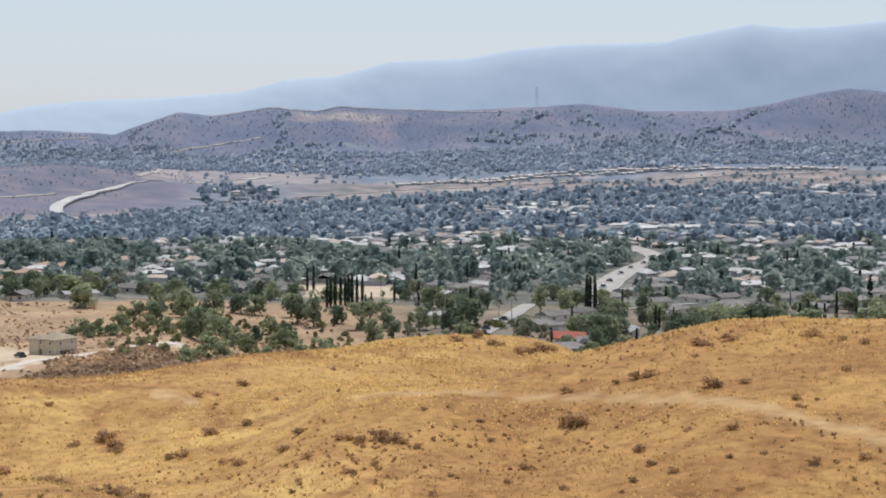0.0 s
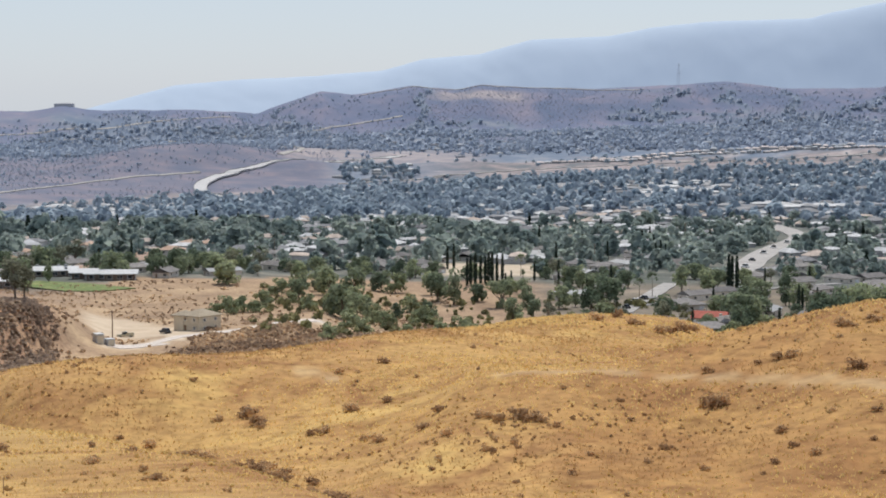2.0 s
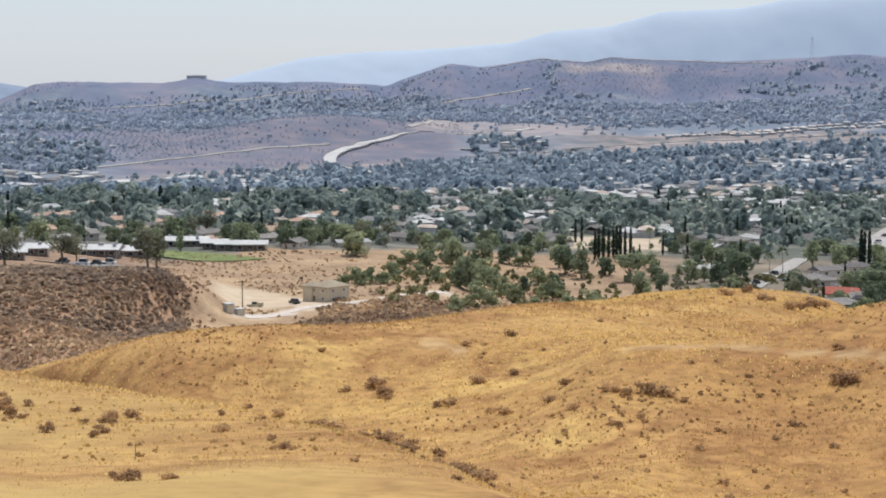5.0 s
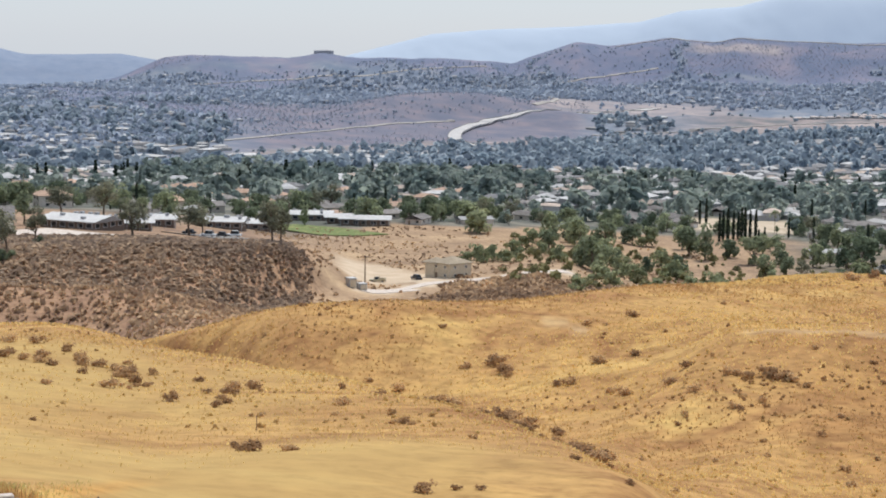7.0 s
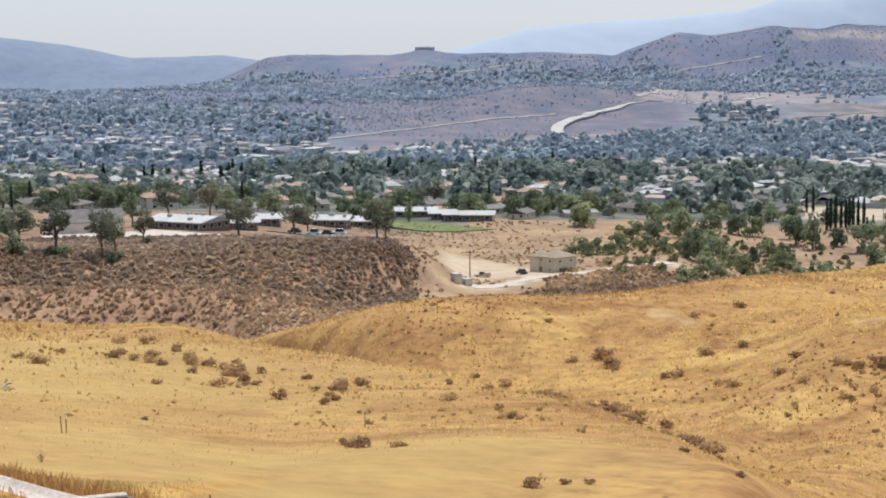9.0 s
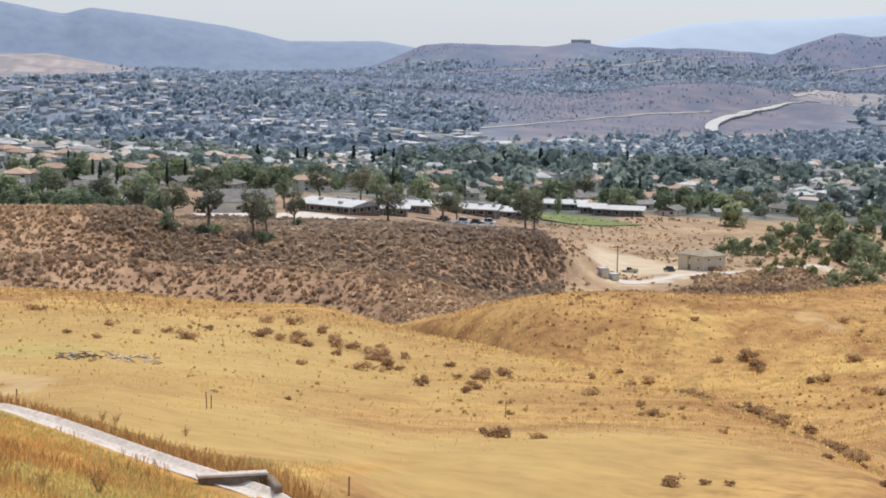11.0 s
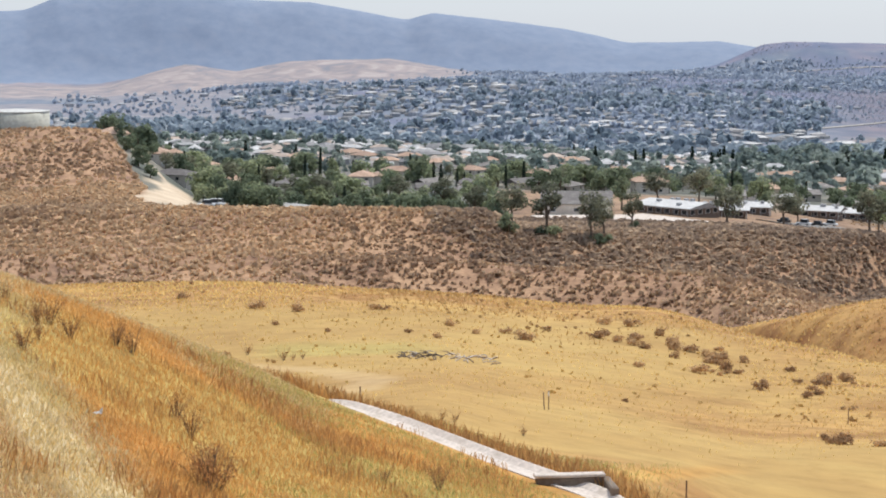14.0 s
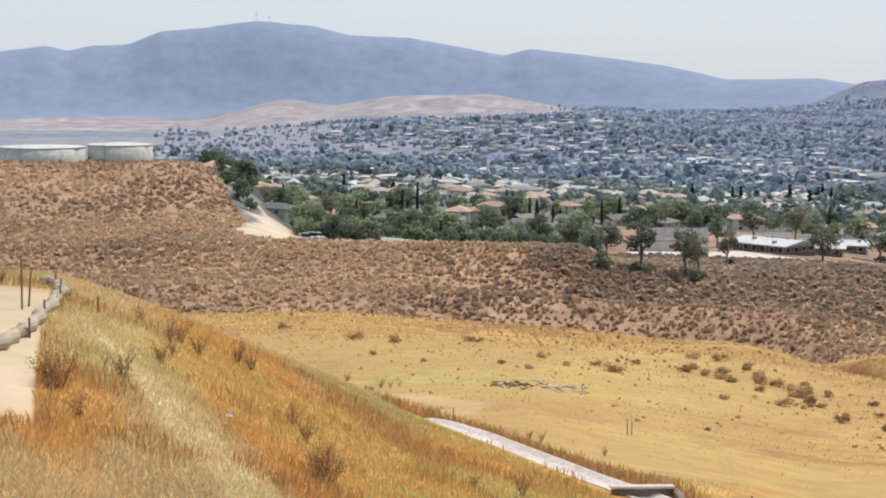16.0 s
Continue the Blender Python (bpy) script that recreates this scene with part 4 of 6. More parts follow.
strip("parking_lot", [(-4.3, 622), (-3.2, 640), (-2.3, 660)], 15.0, ASPHALT, 0.3, "grey asphalt parking lot among school trees", "pavement", flat=False)
strip("street_wide", [(20.6, 930), (21.2, 1010), (21.4, 1090), (21.9, 1229), (22.7, 1380), (22.85, 1450), (22.3, 1540), (21.4, 1640)], 17.0, PALE_STREET, 0.5, "wide pale concrete street bending through the town", "road", flat=False)
strip("street_lower", [(16.6, 690), (17.32, 716), (17.7, 748), (18.2, 790), (18.9, 860)], 8.0, PALE_STREET, 0.4, "pale concrete street between houses", "road", flat=False)
strip("street_cross", [(17.4, 745), (19.6, 780), (21.8, 840), (24, 880)], 6.0, ASPHALT, 0.4, "grey residential street", "road", flat=False)
strip("street_left", [(-24.6, 1250), (-22.4, 1120), (-21.8, 1010), (-20.5, 930)], 12.0, PALE_STREET, 0.4, "pale uphill street between apartment roofs", "road", flat=False)
strip("river_highway", [(-10.5, 1930), (-7, 2105), (-5, 2275), (-2, 2500), (0, 2665), (2.5, 2830), (4.2, 2905)], 8.0, PALE_STREET, 1.2, "far pale highway along the river bank", "road", flat=False)
strip("hill_road", [(11.1, 3380), (11.7, 3450), (12.3, 3540)], 9.0, PALE_STREET, 1.2, "pale road climbing the far slope", "road", flat=False)
strip("hill_road_upper", [(3.0, 3700), (5.5, 3680), (8, 3700), (10.5, 3760)], 6.0, PALE_STREET, 1.2, "far pale road below the brown ridge", "road", flat=False)
strip("terrace_road", [(-5.5, 3500), (-2, 3540), (2, 3620), (6, 3740)], 6.0, PALE_STREET, 1.2, "far terrace road on the hillside", "road", flat=False)
strip("terrace_track", [(-4.0, 3670), (-1.52, 3735), (0.57, 3775), (2.84, 3840), (5.19, 3905)], 6.0, PALE_STREET, 1.2, "far pale track slanting across the wooded hill", "road", flat=False)
strip("terrace_track_lower", [(-3.25, 3420), (-2.0, 3560), (-0.65, 3680), (1.97, 3740)], 4.5, PALE_STREET, 1.2, "far narrow track below the wooded hilltop", "road", flat=False)
strip("ridge_track", [(9.2, 3935), (11, 3958), (13, 3962), (15.5, 3955), (18, 3940)], 5.0, PALE_STREET, 1.2, "pale track under the crest of the brown ridge", "road", flat=False)
strip("knoll_road", [(6.7, 3130), (7.2, 3230), (7.4, 3330), (7.0, 3420)], 10.0, PALE_STREET, 1.2, "pale road beside the brown knoll", "road", flat=False)
strip("river_track", [(8.5, 2810), (14, 2980), (20, 3120), (28, 3230)], 7.0, PALE_STREET, 1.2, "pale track along the dry riverbed", "road", flat=False)


def build_ramp():
    """The curving highway ramp on its columns."""
    path = [(10.5, 3250, 0), (8.6, 3130, 0), (7.48, 3066, 0), (6.61, 3015, 1), (5.6, 2945, 2), (4.75, 2850, 3), (4.25, 2730, 3), (4.22, 2630, 2), (4.65, 2545, 1), (5.4, 2470, 1), (6.6, 2440, 0)]
    ob, top = strip("highway_ramp", path, 19.0, FAR_CONCRETE, 0.6, "curving pale concrete highway ramp on columns", "ramp", deck=1.4, flat=False)
    n = len(top[1])
    for side in (0, 2):
        inner = top[side] * 0.97 + top[1] * 0.03
        a, b = top[side] + [0, 0, 0.02], inner + [0, 0, 0.02]
        rows = np.stack([a, a + [0, 0, 0.8], b + [0, 0, 0.8], b], 1).reshape(-1, 3)
        i = np.arange(n - 1)[:, None] * 4 + np.arange(3)[None]
        me = fast_mesh("barrier", rows, np.stack([i, i + 1, i + 5, i + 4], -1).reshape(-1, 4))
        part("barrier", me, ASPHALT, ob)
    for k in range(n // 12, n - 4, max(1, n // 14)):
        c = top[1][k]
        g = float(land(c[0], c[1])[0])
        if c[2] - g > 2.5:
            bm = bmesh.new()
            tube(bm, [(c[0], c[1], g - 1), (c[0], c[1], c[2] - 1.4)], [1.6, 1.6], 10)
            part("column", bm, FAR_CONCRETE, ob)


build_ramp()


# ---------------------------------------------------------------- buildings
def roof_mesh(w, l, h, kind, over=0.6, thick=0.18):
    """A gable or hip roof over a plan w by l, ridge along the length, eaves at z = 0."""
    bm = bmesh.new()
    x, y = w / 2 + over, l / 2 + over
    r = y if kind == "gable" else max(y - x * 0.95, 0.3)
    tops = []
    for z in (0, -thick):
        tops.append([bm.verts.new(v) for v in ((-x, -y, z), (x, -y, z), (x, y, z), (-x, y, z), (0, -r, h + z), (0, r, h + z))])
    t, u = tops
    for f in ((0, 1, 4), (1, 2, 5, 4), (2, 3, 5), (3, 0, 4, 5)):
        bm.faces.new([t[i] for i in f])
        bm.faces.new([u[i] for i in f][::-1])
    for i in range(4):
        bm.faces.new((t[i], u[i], u[(i + 1) % 4], t[(i + 1) % 4]))
    return bm


def wall_mesh(w, l, h, gable=0.0):
    bm = bmesh.new()
    box(bm, (w, l, h + 3), (0, 0, h / 2 - 1.5))
    if gable:
        for s in (-1, 1):
            v = [bm.verts.new(p) for p in ((-w / 2, s * l / 2, h), (w / 2, s * l / 2, h), (0, s * l / 2, h + gable))]
            bm.faces.new(v if s < 0 else v[::-1])
    return bm


def window(parent, size, at, face, framed=True):
    """A framed window on the wall that faces along face (0: +x, 1: +y, 2: -x, 3: -y)."""
    a = face * math.pi / 2
    bm = bmesh.new()
    box(bm, (0.06, size[0], size[1]), at, a)
    ob = part("window", bm, GLASS, parent, "dark window pane")
    if not framed:
        return
    bm = bmesh.new()
    n = Vector((math.cos(a), math.sin(a), 0))
    t = Vector((-n.y, n.x, 0))
    p = Vector(at) + n * 0.04
    for s in (-1, 1):
        box(bm, (0.1, size[0] + 0.2, 0.1), p + Vector((0, 0, s * size[1] / 2)), a)
        box(bm, (0.1, 0.1, size[1]), p + t * s * size[0] / 2, a)
    part("window_frame", bm, WHITE_PAINT, ob)


def house(name, w, l, h, roof_h, kind, wall, roof, label, storeys=1, chimney=True, wing=None, group="valley houses", category="house", pane=(1.5, 1.15)):
    ob = thing(name, label, category, group)
    part("wall", wall_mesh(w, l, h, roof_h * 0.93 if kind == "gable" else 0), wall, ob)
    r = roof_mesh(w, l, roof_h, kind)
    bmesh.ops.translate(r, verts=r.verts, vec=(0, 0, h + 0.06))
    roof_ob = part("roof", r, roof, ob)
    if chimney:
        bm = bmesh.new()
        box(bm, (0.8, 0.8, roof_h + 0.5), (w * 0.18, l * 0.2, h + roof_h * 0.7))
        part("chimney", bm, wall, roof_ob)
    for s in range(storeys):
        z = h * (s + 0.55) / storeys
        for face, span, off in ((3, w, l), (1, w, l), (0, l, w), (2, l, w)):
            n = max(2, int(span / (4.2 if storeys > 1 and not group else 6.5)))
            for k in range(n):
                u = (k + 0.5) / n * span - span / 2
                if s == 0 and face in (3, 1) and k == n // 2:
                    continue
                at = {0: (off / 2 + 0.01, u, z), 1: (u, off / 2 + 0.01, z), 2: (-off / 2 - 0.01, u, z), 3: (u, -off / 2 - 0.01, z)}[face]
                window(ob, pane, at, face, not group)
    for s in (-1, 1):
        bm = bmesh.new()
        u = ((max(2, int(w / 4.2)) // 2) + 0.5) / max(2, int(w / 4.2)) * w - w / 2
        box(bm, (1.0 if s > 0 else 2.6, 0.1, 2.1), (u, s * (l / 2 + 0.03), 1.05), 0, 0.02)
        part("door" if s > 0 else "garage_door", bm, WHITE_PAINT if s < 0 else WOOD, ob)
    if wing:
        bm = wall_mesh(wing[0], wing[1], h * 0.95)
        bmesh.ops.translate(bm, verts=bm.verts, vec=(w / 2 + wing[0] / 2 - 1.5, l * 0.22, -0.02))
        part("wing_wall", bm, wall, ob)
        r = roof_mesh(wing[0] + 1.5, wing[1], roof_h * 0.8, "hip")
        bmesh.ops.translate(r, verts=r.verts, vec=(w / 2 + wing[0] / 2 - 1.5, l * 0.22, h * 0.95 + 0.03))
        part("wing_roof", r, roof, ob)
    return ob


def put(ob, az, d, turn, sink=0.0, scale=1.0):
    ob.matrix_world = Matrix.Translation(spot(az, d) - Vector((0, 0, sink))) @ Matrix.Rotation(radians(turn), 4, "Z") @ Matrix.Scale(scale, 4)
    return ob


# the tan house on the knoll
tan_house = house("hilltop_house", 8.6, 9.6, 5.3, 1.9, "hip", STUCCO, TAN_ROOF, "two-storey tan stucco house with a low hip roof", 2, False, (4.5, 6), group="", pane=(0.9, 0.9))
put(tan_house, 4.2, 596, 128, 0.4)


def build_classroom(az, d, turn, w, l, label, cowls=True):
    ob = thing("school_building", label, "school", "school buildings")
    part("wall", wall_mesh(w - 2.4, l - 2.4, 3.0), SCHOOL_WALL, ob)
    r = roof_mesh(w - 2, l - 2, 1.5, "gable", 1.3, 0.3)
    bmesh.ops.translate(r, verts=r.verts, vec=(0, 0, 3.2))
    roof = part("roof", r, WHITE_ROOF, ob, "white coated roof")
    for f, span, off in ((3, w - 2.4, l - 2.4), (0, l - 2.4, w - 2.4), (2, l - 2.4, w - 2.4)):
        n = int(span / 3.2)
        for k in range(n):
            u = (k + 0.5) / n * span - span / 2
            at = {0: (off / 2 + 0.01, u, 1.75), 2: (-off / 2 - 0.01, u, 1.75), 3: (u, -off / 2 - 0.01, 1.75)}[f]
            window(ob, (2.2, 1.5), at, f)
    if cowls:
        rng = np.random.RandomState(int(d))
        for k in range(7):
            bm = bmesh.new()
            u, v = rng.uniform(-0.35, 0.35) * w, rng.uniform(-0.42, 0.42) * l
            box(bm, (1.3, 1.3, 0.9), (u, v, 3.3 + 1.5 * (1 - abs(u) / (w / 2)) + 0.3), 0, 0.08)
            part("roof_vent", bm, METAL, roof)
    for s in (-1, 1):
        for k in range(5):
            bm = bmesh.new()
            tube(bm, [(s * (w / 2 - 0.3), (k / 4 - 0.5) * (l - 1.6), -1), (s * (w / 2 - 0.3), (k / 4 - 0.5) * (l - 1.6), 3.1)], [0.12, 0.12], 6)
            part("post", bm, METAL, ob)
    return put(ob, az, d, turn, 0.2)


build_classroom(-7.25, 606, 58, 18, 24, "low school hall with a white gabled roof and deep eaves")
build_classroom(-5.9, 622, 96, 13, 18, "low school building with a white roof in tree shade")
build_classroom(-4.95, 676, 92, 10, 14, "small school building with a white vented roof")
build_classroom(-3.0, 715, 80, 12, 20, "low school building with a white roof behind eucalyptus")
build_classroom(-2.0, 742, 80, 14, 18, "low school building with a pale roof behind trees")
build_classroom(-0.2, 835, 86, 12, 20, "low classroom block with a white roof beside the green field")
for az, d in ((0.75, 812), (1.2, 800), (1.75, 796)):
    build_classroom(az, d, 84, 9, 15, "portable classroom with a pale flat-pitched roof", False)
put(house("gable_hall", 16, 22, 4.2, 3.4, "gable", PALE_STUCCO, GREY_ROOF, "large grey gabled hall behind eucalyptus trees", 1, False, group=""), -10.4, 590, 100, 0.3)

HOUSES = [
    house("ranch_house", 10, 17, 2.9, 1.9, "hip", PALE_STUCCO, GREY_ROOF, "single-storey pale stucco house with a grey hip roof among trees"),
    house("ranch_house", 9, 15, 2.9, 2.0, "gable", PALE_STUCCO, GREY_ROOF, "single-storey pale house with a grey gable roof among trees"),
    house("tile_roof_house", 11, 15, 5.6, 2.2, "hip", PALE_STUCCO, TILE_ROOF, "two-storey stucco house with a clay tile hip roof", 2, True, (5, 7)),
    house("tile_roof_house", 12, 18, 3.0, 2.3, "hip", STUCCO, TILE_ROOF, "single-storey stucco house with a clay tile roof"),
    house("white_roof_house", 10, 18, 2.9, 1.4, "gable", PALE_STUCCO, PALE_ROOF, "low house with a bright pale roof among trees"),
]
put(house("red_roof_house", 8, 12, 3.0, 2.2, "gable", STUCCO, RED_ROOF, "small house with a red gable roof beside dark trees", group=""), 20.1, 672, 60, 0.2)


def build_tank(az, d, radius, high, label):
    ob = thing("water_tank", label, "water tank", "water tanks")
    bm = bmesh.new()
    tube(bm, [(0, 0, -6), (0, 0, high)], [radius, radius], 64)
    shell = part("shell", bm, TANK, ob)
    for f in shell.data.polygons:
        f.use_smooth = len(f.vertices) == 4
    bm = bmesh.new()
    tube(bm, [(0, 0, high), (0, 0, high + 0.25), (0, 0, high + 1.1)], [radius + 0.15, radius + 0.15, 0.6], 64)
    part("tank_roof", bm, TANK_TOP, ob, "white low conical roof")
    bm = bmesh.new()
    for k in range(1, 4):
        tube(bm, [(0, 0, high * k / 4 - 0.03), (0, 0, high * k / 4 + 0.03)], [radius + 0.02, radius + 0.02], 64)
    part("weld_band", bm, TANK, ob)
    bm = bmesh.new()
    for s in (-0.25, 0.25):
        tube(bm, [(s, -radius - 0.3, -1), (s, -radius - 0.3, high + 1)], [0.04, 0.04], 5)
    for k in range(24):
        box(bm, (0.5, 0.04, 0.04), (0, -radius - 0.3, k * high / 24))
    part("ladder", bm, METAL, ob)
    ob.matrix_world = Matrix.Translation(spot(az, d))
    return ob


build_tank(-27.65, 722, 12.6, 6.6, "pale green steel water tank with a white roof on the hilltop")
build_tank(-30.0, 716, 16.2, 5.6, "wide pale green water tank with a white roof on the hilltop")


def build_pole(az, d, high, label):
    ob = thing("utility_pole", label, "utility pole", "utility poles")
    bm = bmesh.new()
    tube(bm, [(0, 0, -1), (0, 0, high)], [0.22, 0.14], 8)
    part("pole", bm, WOOD, ob)
    for z in (high - 0.5, high - 1.4):
        bm = bmesh.new()
        box(bm, (2.2, 0.14, 0.14), (0, 0.16, z), 0, 0.02)
        arm = part("crossarm", bm, WOOD, ob)
        for u in (-0.95, -0.45, 0.45, 0.95):
            bm = bmesh.new()
            tube(bm, [(u, 0.16, z + 0.07), (u, 0.16, z + 0.25)], [0.05, 0.035], 6)
            part("insulator", bm, METAL, arm)
    return put(ob, az, d, 35)


utility_pole = build_pole(1.48, 562, 9.8, "tall wooden utility pole beside the graded yard")
for az, d, s in ((-0.9, 800, 1.0), (24.6, 760, 1.0), (-9.0, 950, 1.1), (6.5, 1050, 1.1), (16.5, 1020, 1.1), (19.3, 1400, 1.2)):
    copy_thing(utility_pole, Matrix.Translation(spot(az, d)) @ Matrix.Rotation(az, 4, "Z") @ Matrix.Scale(s, 4))


def build_shed(az, d, w, l, h, label):
    ob = thing("storage_container", label, "container", "yard containers")
    bm = bmesh.new()
    box(bm, (w, l, h), (0, 0, h / 2), 0, 0.08)
    body = part("body", bm, METAL, ob)
    for k in range(int(l / 0.5)):
        bm = bmesh.new()
        box(bm, (w + 0.06, 0.18, h * 0.9), (0, -l / 2 + 0.3 + 0.5 * k, h / 2))
        part("rib", bm, METAL, body)
    bm = bmesh.new()
    box(bm, (w * 0.8, 0.08, h * 0.8), (0, -l / 2 - 0.03, h * 0.45), 0, 0.02)
    part("door", bm, STUCCO, ob)
    bm = bmesh.new()
    box(bm, (w + 0.2, l + 0.2, 0.1), (0, 0, h + 0.05), 0, 0.03)
    part("lid", bm, WHITE_ROOF, ob)
    return put(ob, az, d, 20)


build_shed(1.05, 549, 2.4, 3.2, 2.9, "tall grey storage box on the graded yard")
build_shed(1.38, 551, 2.4, 3.0, 2.0, "low grey storage box on the graded yard")


def build_car(name, paint, label, long=4.6, high=1.5, pickup=False):
    ob = thing(name, label, "car", "parked vehicles")
    bm = bmesh.new()
    box(bm, (1.8, long, 0.65), (0, 0, 0.65), 0, 0.14)
    if pickup:
        for s in (-1, 1):
            box(bm, (0.12, long * 0.42, 0.4), (s * 0.84, -long * 0.27, 1.1))
    part("body", bm, paint, ob)
    bm = bmesh.new()
    v = box(bm, (1.6, long * (0.32 if pickup else 0.58), high - 0.95), (0, 0.25 if pickup else -0.25, 0.95 + (high - 0.95) / 2))
    for p in v:
        if p.co.z > 1.1:
            p.co.x *= 0.82
            p.co.y = p.co.y * 0.8
    part("cabin", bm, GLASS, ob, "dark glazed cabin")
    bm = bmesh.new()
    box(bm, (1.3, long * (0.24 if pickup else 0.42), 0.06), (0, 0.2 if pickup else -0.2, high), 0, 0.02)
    part("car_roof", bm, paint, ob)
    for sx in (-1, 1):
        for sy in (-1, 1):
            bm = bmesh.new()
            tube(bm, [(sx * 0.72, sy * long * 0.31, 0.34), (sx * 0.94, sy * long * 0.31, 0.34)], [0.34, 0.34], 14)
            wheel = part("wheel", bm, RUBBER, ob)
            bm = bmesh.new()
            tube(bm, [(sx * 0.9, sy * long * 0.31, 0.34), (sx * 0.955, sy * long * 0.31, 0.34)], [0.2, 0.18], 10)
            part("rim", bm, METAL, wheel)
    return ob


pickup = put(build_car("pickup_truck", TAN_PAINT, "pale tan pickup truck parked on the graded yard", 5.4, 1.8, True), 1.88, 590, 80)
suv = put(build_car("parked_car", DARK_PAINT, "dark car parked beside the tan house", 4.7, 1.75), 3.1, 589, 30)
van = put(build_car("parked_car", WHITE_PAINT, "white van parked below the dirt lot", 5.2, 2.1), -21.95, 560, 100)
for az, d, turn, src in ((-21.55, 572, 60, van), (-21.75, 566, 95, van), (17.75, 757, 12, van), (18.05, 775, 20, suv), (17.5, 733, 10, suv), (21.15, 1000, 25, van), (21.35, 1075, 20, suv), (21.7, 1170, 25, van),
                         (-3.4, 636, 70, van), (-3.0, 645, 70, suv), (-2.6, 655, 70, van), (-4.0, 626, 70, suv), (19.5, 780, 60, van), (21.0, 820, 60, van), (22.4, 1330, 20, van), (22.0, 1255, 20, van)):
    copy_thing(src, Matrix.Translation(spot(az, d) + Vector((0, 0, 0.45))) @ Matrix.Rotation(radians(turn), 4, "Z"))


# mast steel lightened and blued, so that haze makes it look faint
HAZY_STEEL = material("hazy_mast_steel", [(0.52, 0.54, 0.58), (0.60, 0.62, 0.66)], 0.3, 2, 0.6, 0.0)


def build_mast(az, d, high, label):
    ob = thing("lattice_mast", label, "mast", "far masts")
    bm = bmesh.new()
    for a in range(3):
        c, s = math.cos(a * 2.094), math.sin(a * 2.094)
        tube(bm, [(c * high * 0.09, s * high * 0.09, -4), (c * 0.6, s * 0.6, high)], [0.28, 0.24], 4)
    part("frame", bm, HAZY_STEEL, ob)
    for k in range(3):
        bm = bmesh.new()
        z = high * (0.55 + 0.17 * k)
        box(bm, (high * 0.3, 0.5, 0.5), (0, 0, z))
        part("crossarm", bm, HAZY_STEEL, ob)
    return put(ob, az, d, 20)


build_mast(19.05, 3990, 46, "tall lattice power pylon on the far ridge")
build_mast(-23.4, 4695, 24, "lattice antenna mast on the mountain top")
build_mast(-23.0, 4695, 15, "small antenna mast on the mountain top")
# ridge building: contrast cut by haze painted into wall and roof
HAZY_FAR_WALL = material("hazy_ridge_walls", [(0.40, 0.395, 0.41), (0.46, 0.455, 0.47)], 0.05, 0.5, 0.9, 0.0)
HAZY_FAR_ROOF = material("hazy_ridge_roof", [(0.34, 0.345, 0.37), (0.40, 0.405, 0.43)], 0.05, 0.5, 0.9, 0.0)
put(house("ridge_house", 22, 38, 5.5, 2.2, "hip", HAZY_FAR_WALL, HAZY_FAR_ROOF, "haze-pale building on top of the far hill", 1, False, group=""), 0.15, 3990, 75, 1.5)


# ---------------------------------------------------------------- trees near the hill, one by one
def build_tree(name, kind, leaves, label, cards, seed, trunk=0.03, category="tree", group="valley trees"):
    """A tree one metre high: tapered trunk with limbs, and a crown of leaf clumps."""
    ob = thing(name, label, category, group)
    rng = np.random.RandomState(seed)
    bm = bmesh.new()
    pos, nrm, size = crown(kind, cards, seed)
    top = {"cypress": 0.9, "palm": 0.86, "pine": 0.62, "olive": 0.4, "shrub": 0.3}.get(kind, 0.72)
    bend = rng.normal(0, 0.02, (5, 2))
    pts = [(bend[i][0] * i / 2, bend[i][1] * i / 2, -0.06 + (top + 0.06) * i / 4) for i in range(5)]
    tube(bm, pts, [trunk * k for k in (1.3, 1.0, 0.8, 0.6, 0.3)], 6)
    if kind not in ("cypress", "palm"):
        for k in range(6):
            t = pos[rng.randint(len(pos))]
            h = rng.uniform(0.25, 0.75)
            a = Vector(pts[1]).lerp(Vector(pts[3]), h)
            b = Vector(t)
            m = a.lerp(b, 0.5) + Vector((0, 0, -0.03))
            tube(bm, [a, m, b], [trunk * 0.55, trunk * 0.36, trunk * 0.12], 5)
    part("trunk", bm, BARK, ob)
    me = card_mesh("crown", leaf_cards(pos, nrm, size, rng))
    part("crown", me, leaves, ob)
    return ob


FOREST = {
    "euc": [build_tree("eucalyptus_tree", "euc", GREY_GREEN, "tall open eucalyptus with a grey-green crown and bare trunk", 1100, 50 + k, 0.022) for k in range(3)],
    "broad": [build_tree("broadleaf_tree", "broad", GREEN, "rounded dark green shade tree among houses", 760, 60 + k, 0.03) for k in range(4)],
    "conifer": [build_tree("pine_tree", "conifer", GREEN, "tall dark green pine with an uneven pointed crown", 700, 70 + k, 0.024) for k in range(2)],
    "cypress": [build_tree("cypress_tree", "cypress", DARK_GREEN, "slender dark column cypress", 420, 80 + k, 0.012) for k in range(2)],
    "pine": [build_tree("umbrella_pine", "pine", GREEN, "flat-topped dark umbrella pine with a bare trunk", 1000, 90, 0.035)],
    "olive": [build_tree("willow_shrub", "olive", OLIVE, "rounded pale green shrub at the foot of the golden hill", 620, 95 + k, 0.03, "shrub", "green shrubs") for k in range(2)],
    "palm": [build_tree("palm_tree", "palm", GREEN, "slim palm tree with a small round crown", 120, 99, 0.012)],
}
PLANTED = set()


